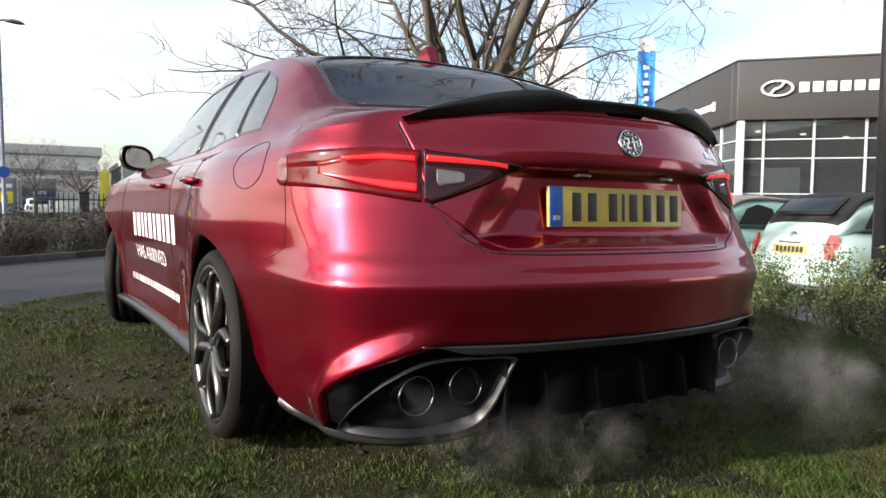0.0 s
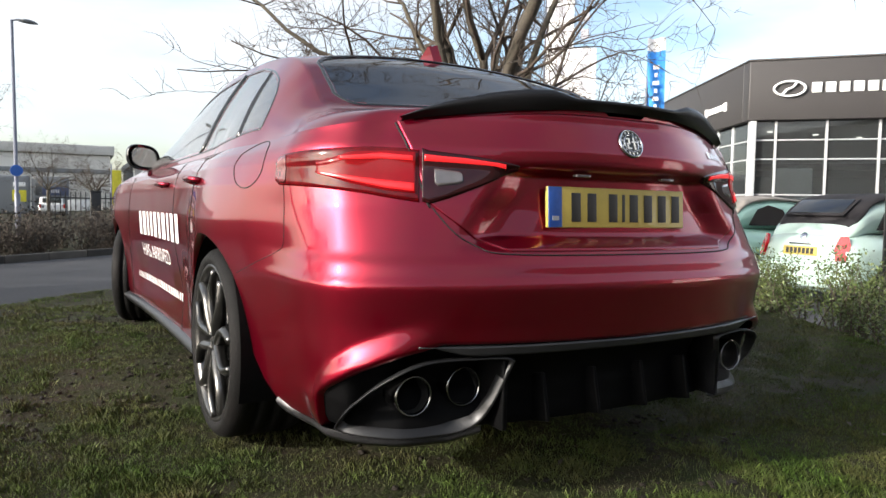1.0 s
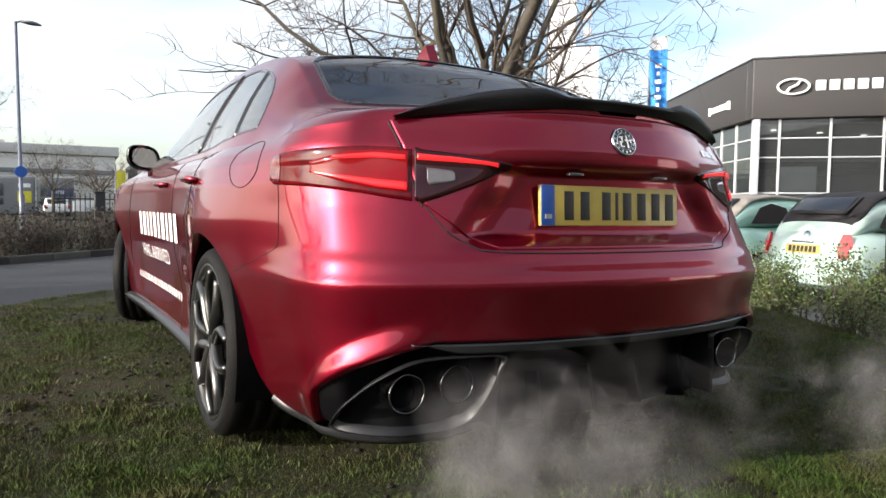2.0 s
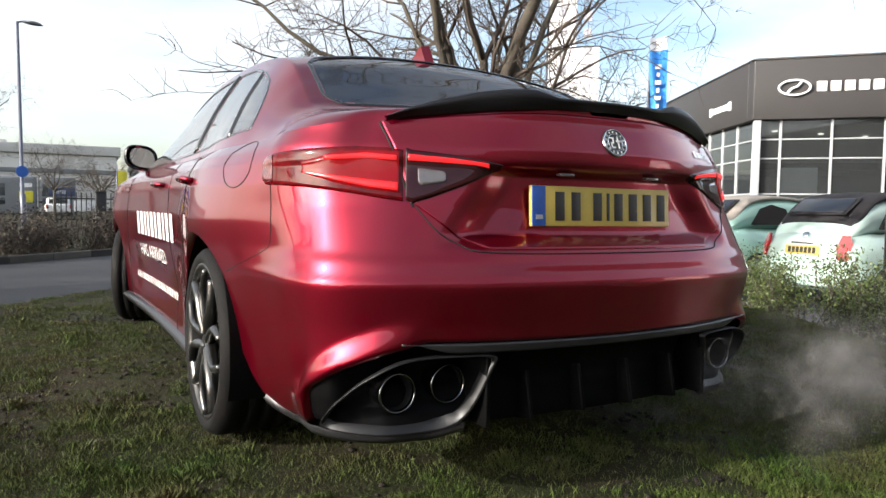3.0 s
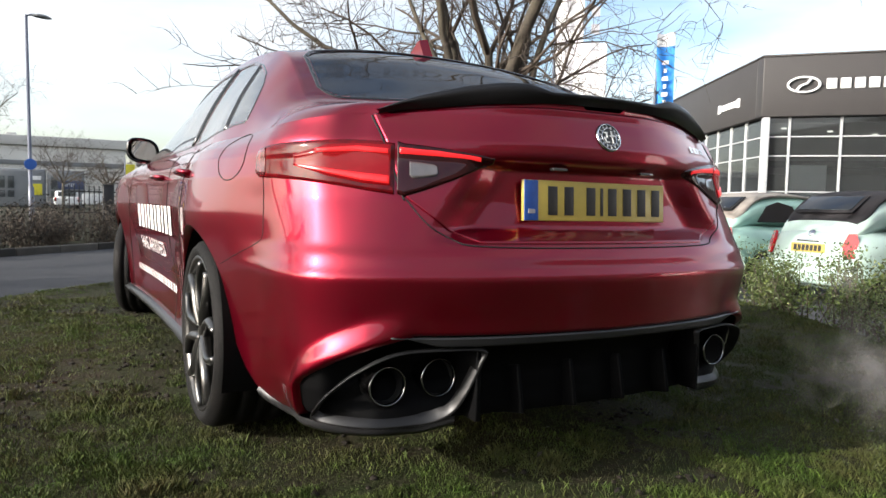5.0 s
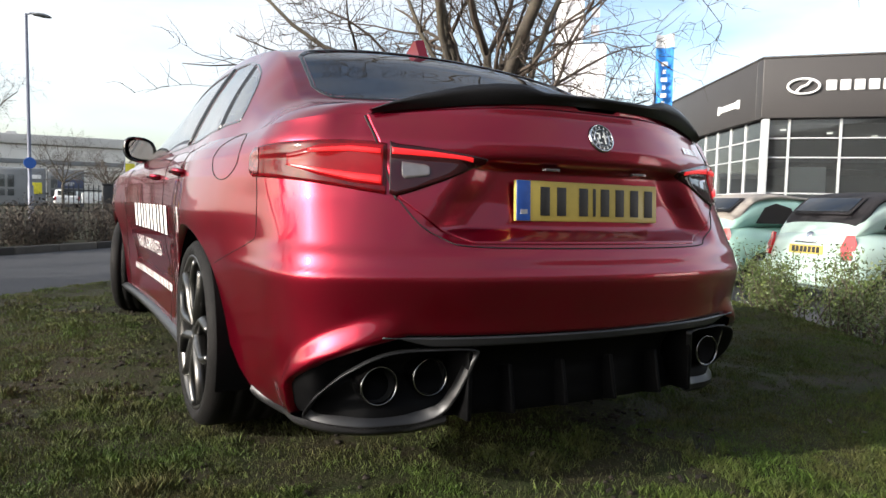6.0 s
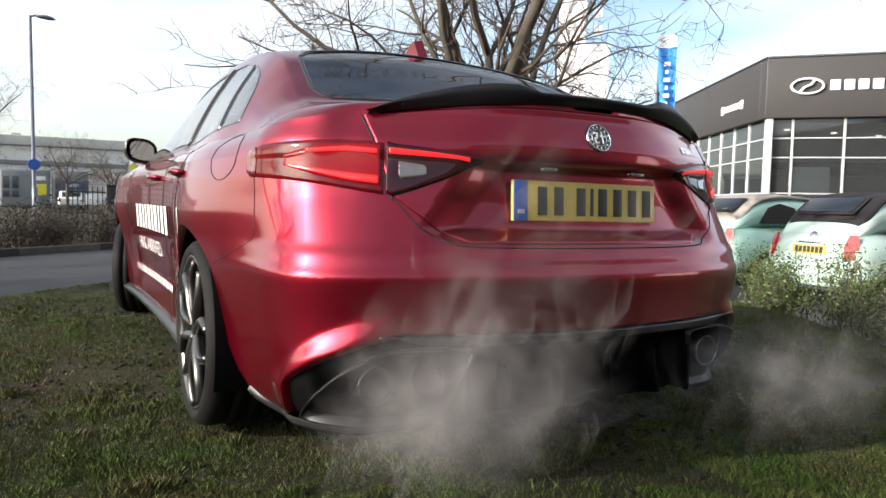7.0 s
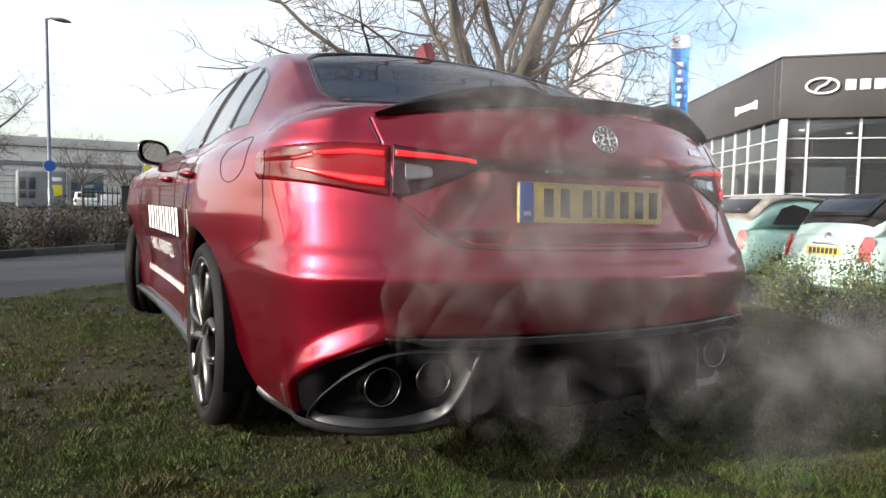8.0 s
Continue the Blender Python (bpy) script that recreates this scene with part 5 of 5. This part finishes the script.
# ---- flags and posts ----
def feather_flag(at, turn, height, width, low, mats, label, wave=0.05):
    f = thing("feather_flag", label, "flag", at, turn)
    part("pole", tube([(0, 0, 0), (0, 0, height * 0.7), (0.03, 0, height), (0.10, 0, height + 0.05)], [0.03, 0.022, 0.014, 0.01], 8), POLE, f)
    x, z = np.linspace(0.03, 1, 14), np.linspace(0, 1, 30)
    edges = np.linspace(0, 1, len(mats) + 1)
    for mat, e0, e1 in zip(mats, edges, edges[1:]):
        X, Z = np.meshgrid(x, e0 + (e1 - e0) * z, indexing="ij")
        P = np.stack([X * width, wave * np.sin(7 * X + 5 * Z), low + Z * (height - low)], -1)
        v1, f1 = sheet(P)
        v2, f2 = sheet(P + np.array((0, 0.006, 0)), True)
        part("cloth", merged((v1, f1), (v2, f2)), mat, f)
    return f


tall = feather_flag((7.60, 7.30, -0.4), -52, 4.12, 0.30, 2.42, (FLAG_RED, FLAG_BLUE, FLAG_BLUE, FLAG_BLUE, FLAG_BLUE, FLAG_BLUE, FLAG_BLUE, FLAG_WHITE), "tall blue flag with red foot and white top")
for k in range(7):
    part("print_bar", box((0.05 if k % 2 else 0.10, 0.004, 0.07), (0.16, -0.055, 2.85 + 0.13 * k)), FLAG_WHITE, tall)
for at, h in (((8.40, 11.10, -0.4), 6.5), ((10.15, 12.3, -0.4), 5.2)):
    fl = feather_flag(at, -45, h, 0.62, 2.2, (FLAG_WHITE,), "tall white flag with faint grey print", 0.0)
    for k in range(9):
        part("print_bar", box((0.20, 0.004, 0.24), (0.33, -0.002, 2.6 + 0.42 * k)), FLAG_PRINT, fl)
bp = thing("black_post", "slim black post at the edge of the forecourt", "post", (6.53, 2.66, -0.4))
part("pole", tube([(0, 0, 0), (0, 0, 7.0)], 0.085, 12), POLE_DARK, bp)
part("collar", lathe([(0.086, 0.0), (0.12, 0.0), (0.12, 0.12), (0.086, 0.14)], 16, "z"), POLE_DARK, bp)


# ---- exhaust smoke ----
def smoke_material():
    m = bpy.data.materials.new("exhaust_vapour")
    m.use_nodes = True
    n, l = m.node_tree.nodes, m.node_tree.links
    n.remove(n["Principled BSDF"])
    clear, white, back = n.new("ShaderNodeBsdfTransparent"), n.new("ShaderNodeBsdfDiffuse"), n.new("ShaderNodeBsdfTranslucent")
    white.inputs["Color"].default_value = back.inputs["Color"].default_value = (0.46, 0.44, 0.43, 1)
    both, mix = n.new("ShaderNodeMixShader"), n.new("ShaderNodeMixShader")
    l.new(white.outputs[0], both.inputs[1])
    l.new(back.outputs[0], both.inputs[2])
    # each wisp thins out towards its rim and is torn by a fine cloudiness
    spot, fade, torn, span = n.new("ShaderNodeTexCoord"), n.new("ShaderNodeTexGradient"), n.new("ShaderNodeTexNoise"), n.new("ShaderNodeMapRange")
    fade.gradient_type = "SPHERICAL"
    l.new(spot.outputs["UV"], fade.inputs["Vector"])
    l.new(spot.outputs["Object"], torn.inputs["Vector"])
    torn.inputs["Scale"].default_value, torn.inputs["Detail"].default_value = 14.0, 4
    span.inputs["From Min"].default_value, span.inputs["From Max"].default_value = 0.36, 0.62
    span.inputs["To Min"].default_value, span.inputs["To Max"].default_value = 0.25, 1.0
    l.new(torn.outputs["Fac"], span.inputs["Value"])
    soft, dense, thin = n.new("ShaderNodeMath"), n.new("ShaderNodeMath"), n.new("ShaderNodeMath")
    for node, how in ((soft, "POWER"), (dense, "MULTIPLY"), (thin, "MULTIPLY")):
        node.operation = how
    soft.inputs[1].default_value, thin.inputs[1].default_value = 1.4, 0.062
    l.new(fade.outputs["Fac"], soft.inputs[0])
    l.new(soft.outputs[0], dense.inputs[0])
    l.new(span.outputs["Result"], dense.inputs[1])
    l.new(dense.outputs[0], thin.inputs[0])
    l.new(thin.outputs[0], mix.inputs["Fac"])
    l.new(clear.outputs[0], mix.inputs[1])
    l.new(both.outputs[0], mix.inputs[2])
    l.new(mix.outputs[0], n["Material Output"].inputs["Surface"])
    return m


VAPOUR = smoke_material()
scene.cycles.transparent_max_bounces = 160


def puff_mesh(seed, radius, count):
    """A loose cloud of soft-edged wisps, thick in the middle and ragged outside."""
    rng = np.random.default_rng(seed)
    lumps = rng.normal(0, 0.45, (6, 3)) * radius
    V, F, U = [], [], []
    ring = np.linspace(0, 2 * np.pi, 9)[:-1]
    for k in range(count):
        c = lumps[k % 6] + np.clip(rng.normal(0, 0.38, 3), -0.6, 0.6) * radius
        u = rng.normal(0, 1, 3)
        u /= np.linalg.norm(u)
        w = np.cross(u, rng.normal(0, 1, 3))
        w /= np.linalg.norm(w)
        up = np.cross(u, w)
        r = radius * rng.uniform(0.35, 0.85)
        b = len(V)
        V.append(tuple(c + up * r * 0.3))
        V += [tuple(c + r * (u * math.cos(a) + w * math.sin(a))) for a in ring]
        for i in range(8):
            F.append((b, b + 1 + i, b + 1 + (i + 1) % 8))
            U += [(0, 0), (math.cos(ring[i]), math.sin(ring[i])), (math.cos(ring[(i + 1) % 8]), math.sin(ring[(i + 1) % 8]))]
    me = bpy.data.meshes.new("smoke_puff")
    me.from_pydata(V, [], F)
    uv = me.uv_layers.new(name="wisp")
    uv.data.foreach_set("uv", [c for p in U for c in p])
    me.polygons.foreach_set("use_smooth", [True] * len(F))
    me.materials.append(VAPOUR)
    return me


PUFFS = [puff_mesh(1, 0.07, 26), puff_mesh(2, 0.10, 30), puff_mesh(3, 0.14, 34), puff_mesh(4, 0.18, 36)]
# start of the burst, how long it lasts, side of the car, puffs, thrust back, rise, wind across (metres a second), seed
BURSTS = [(-0.5, 0.5, -1, 2, 0.30, 0.00, 0.6, 1), (-0.7, 0.8, 1, 9, 0.22, 0.00, 0.7, 2), (1.27, 0.50, -1, 20, 0.40, 0.00, 0.15, 3), (0.95, 0.7, 1, 18, 0.20, 0.03, 1.1, 4),
          (2.00, 0.8, 1, 22, 0.22, 0.12, 0.9, 5), (3.30, 0.60, -1, 24, 0.40, 0.00, 0.10, 6), (2.95, 1.1, 1, 40, 0.20, 0.03, 1.1, 7), (4.00, 0.6, 1, 18, 0.20, 0.06, 1.1, 8),
          (6.45, 0.95, -1, 66, 0.28, 1.0, 0.20, 9), (6.45, 1.3, 1, 46, 0.22, 0.28, 0.9, 10)]


def puff_rows(rng, t0, side, thrust, rise, across):
    """Out of the silencer through the tail pipe, back and down, then spreading and drifting with the wind."""
    hold, throat = Vector((side * 0.30, 2.55, 0.45)), Vector((side * 0.54, 0.40, 0.36))
    mouth = Vector((side * 0.54 + rng.normal(0, 0.05), 0.06, 0.33))
    out = Vector((rng.normal(-0.04 if side < 0 else 0.08, 0.05), -thrust * rng.uniform(0.55, 1.2), rng.normal(-0.05 if side > 0 or rise > 0.5 else -0.12, 0.04)))
    wind = Vector((across * rng.uniform(0.5, 1.5), rng.uniform(-0.25, 0.05), rise * rng.uniform(0.3, 1.5)))
    spread = Vector(rng.normal(0, 0.42 if rise < 0.02 else 0.30, 3))
    if rise < 0.3:
        spread.z *= 0.35
    spread.x = min(max(spread.x, -0.20), 0.30)
    spin = Vector(rng.uniform(-50, 50, 3))

    def place(age):
        late = max(0.0, age - 0.15)
        p = mouth + out * (1 - math.exp(-4.0 * age)) + (wind + spread) * late * min(1.5, 0.35 + 0.95 * age)
        p += Vector((1.15, -0.30, 0.06)) * (2.2 * max(0.0, age - 0.50) ** 1.5 if side < 0 and rise < 0.02 else max(0.0, age - 0.75) ** 1.6)  # the breeze takes it away
        p.y = min(p.y, -0.06 - 0.18 * min(1.0, age * 2.5)) if age > 0.1 else p.y
        p.z = max(p.z, 0.06 + 0.02 * abs(spread.x) * 10)
        e = spin * min(age, 1.2)
        return pose(*p, *e)
    rows = [(t0 - 0.26, pose(*hold)), (t0 - 0.08, pose(*throat))] if t0 - 0.26 > 0 else []
    ages = [0.0, 0.1, 0.22, 0.4, 0.65, 1.0, 1.5, 2.2, 3.2, 4.5, 6.2, 9.0]
    rows += [(t0 + a, place(a)) for a in ages if 0 < t0 + a < 8.0]
    first = (0.0, pose(*hold) if t0 - 0.26 > 0 else place(-t0))
    return [first] + rows + [(8.0, place(8.0 - t0))]


def motions():
    for start, lasts, side, count, thrust, rise, across, seed in BURSTS:
        rng = np.random.default_rng(seed)
        for k in range(count):
            puff = tagged(new("smoke_puff", PUFFS[int(rng.integers(0, 4 if rise > 0.5 else 3))]), "thin grey-white puff of exhaust smoke behind the car", "smoke", "exhaust smoke", "stuff")
            walk(puff, puff_rows(rng, start + lasts * (k / count) ** 0.75, side, thrust, rise, across))


motions()
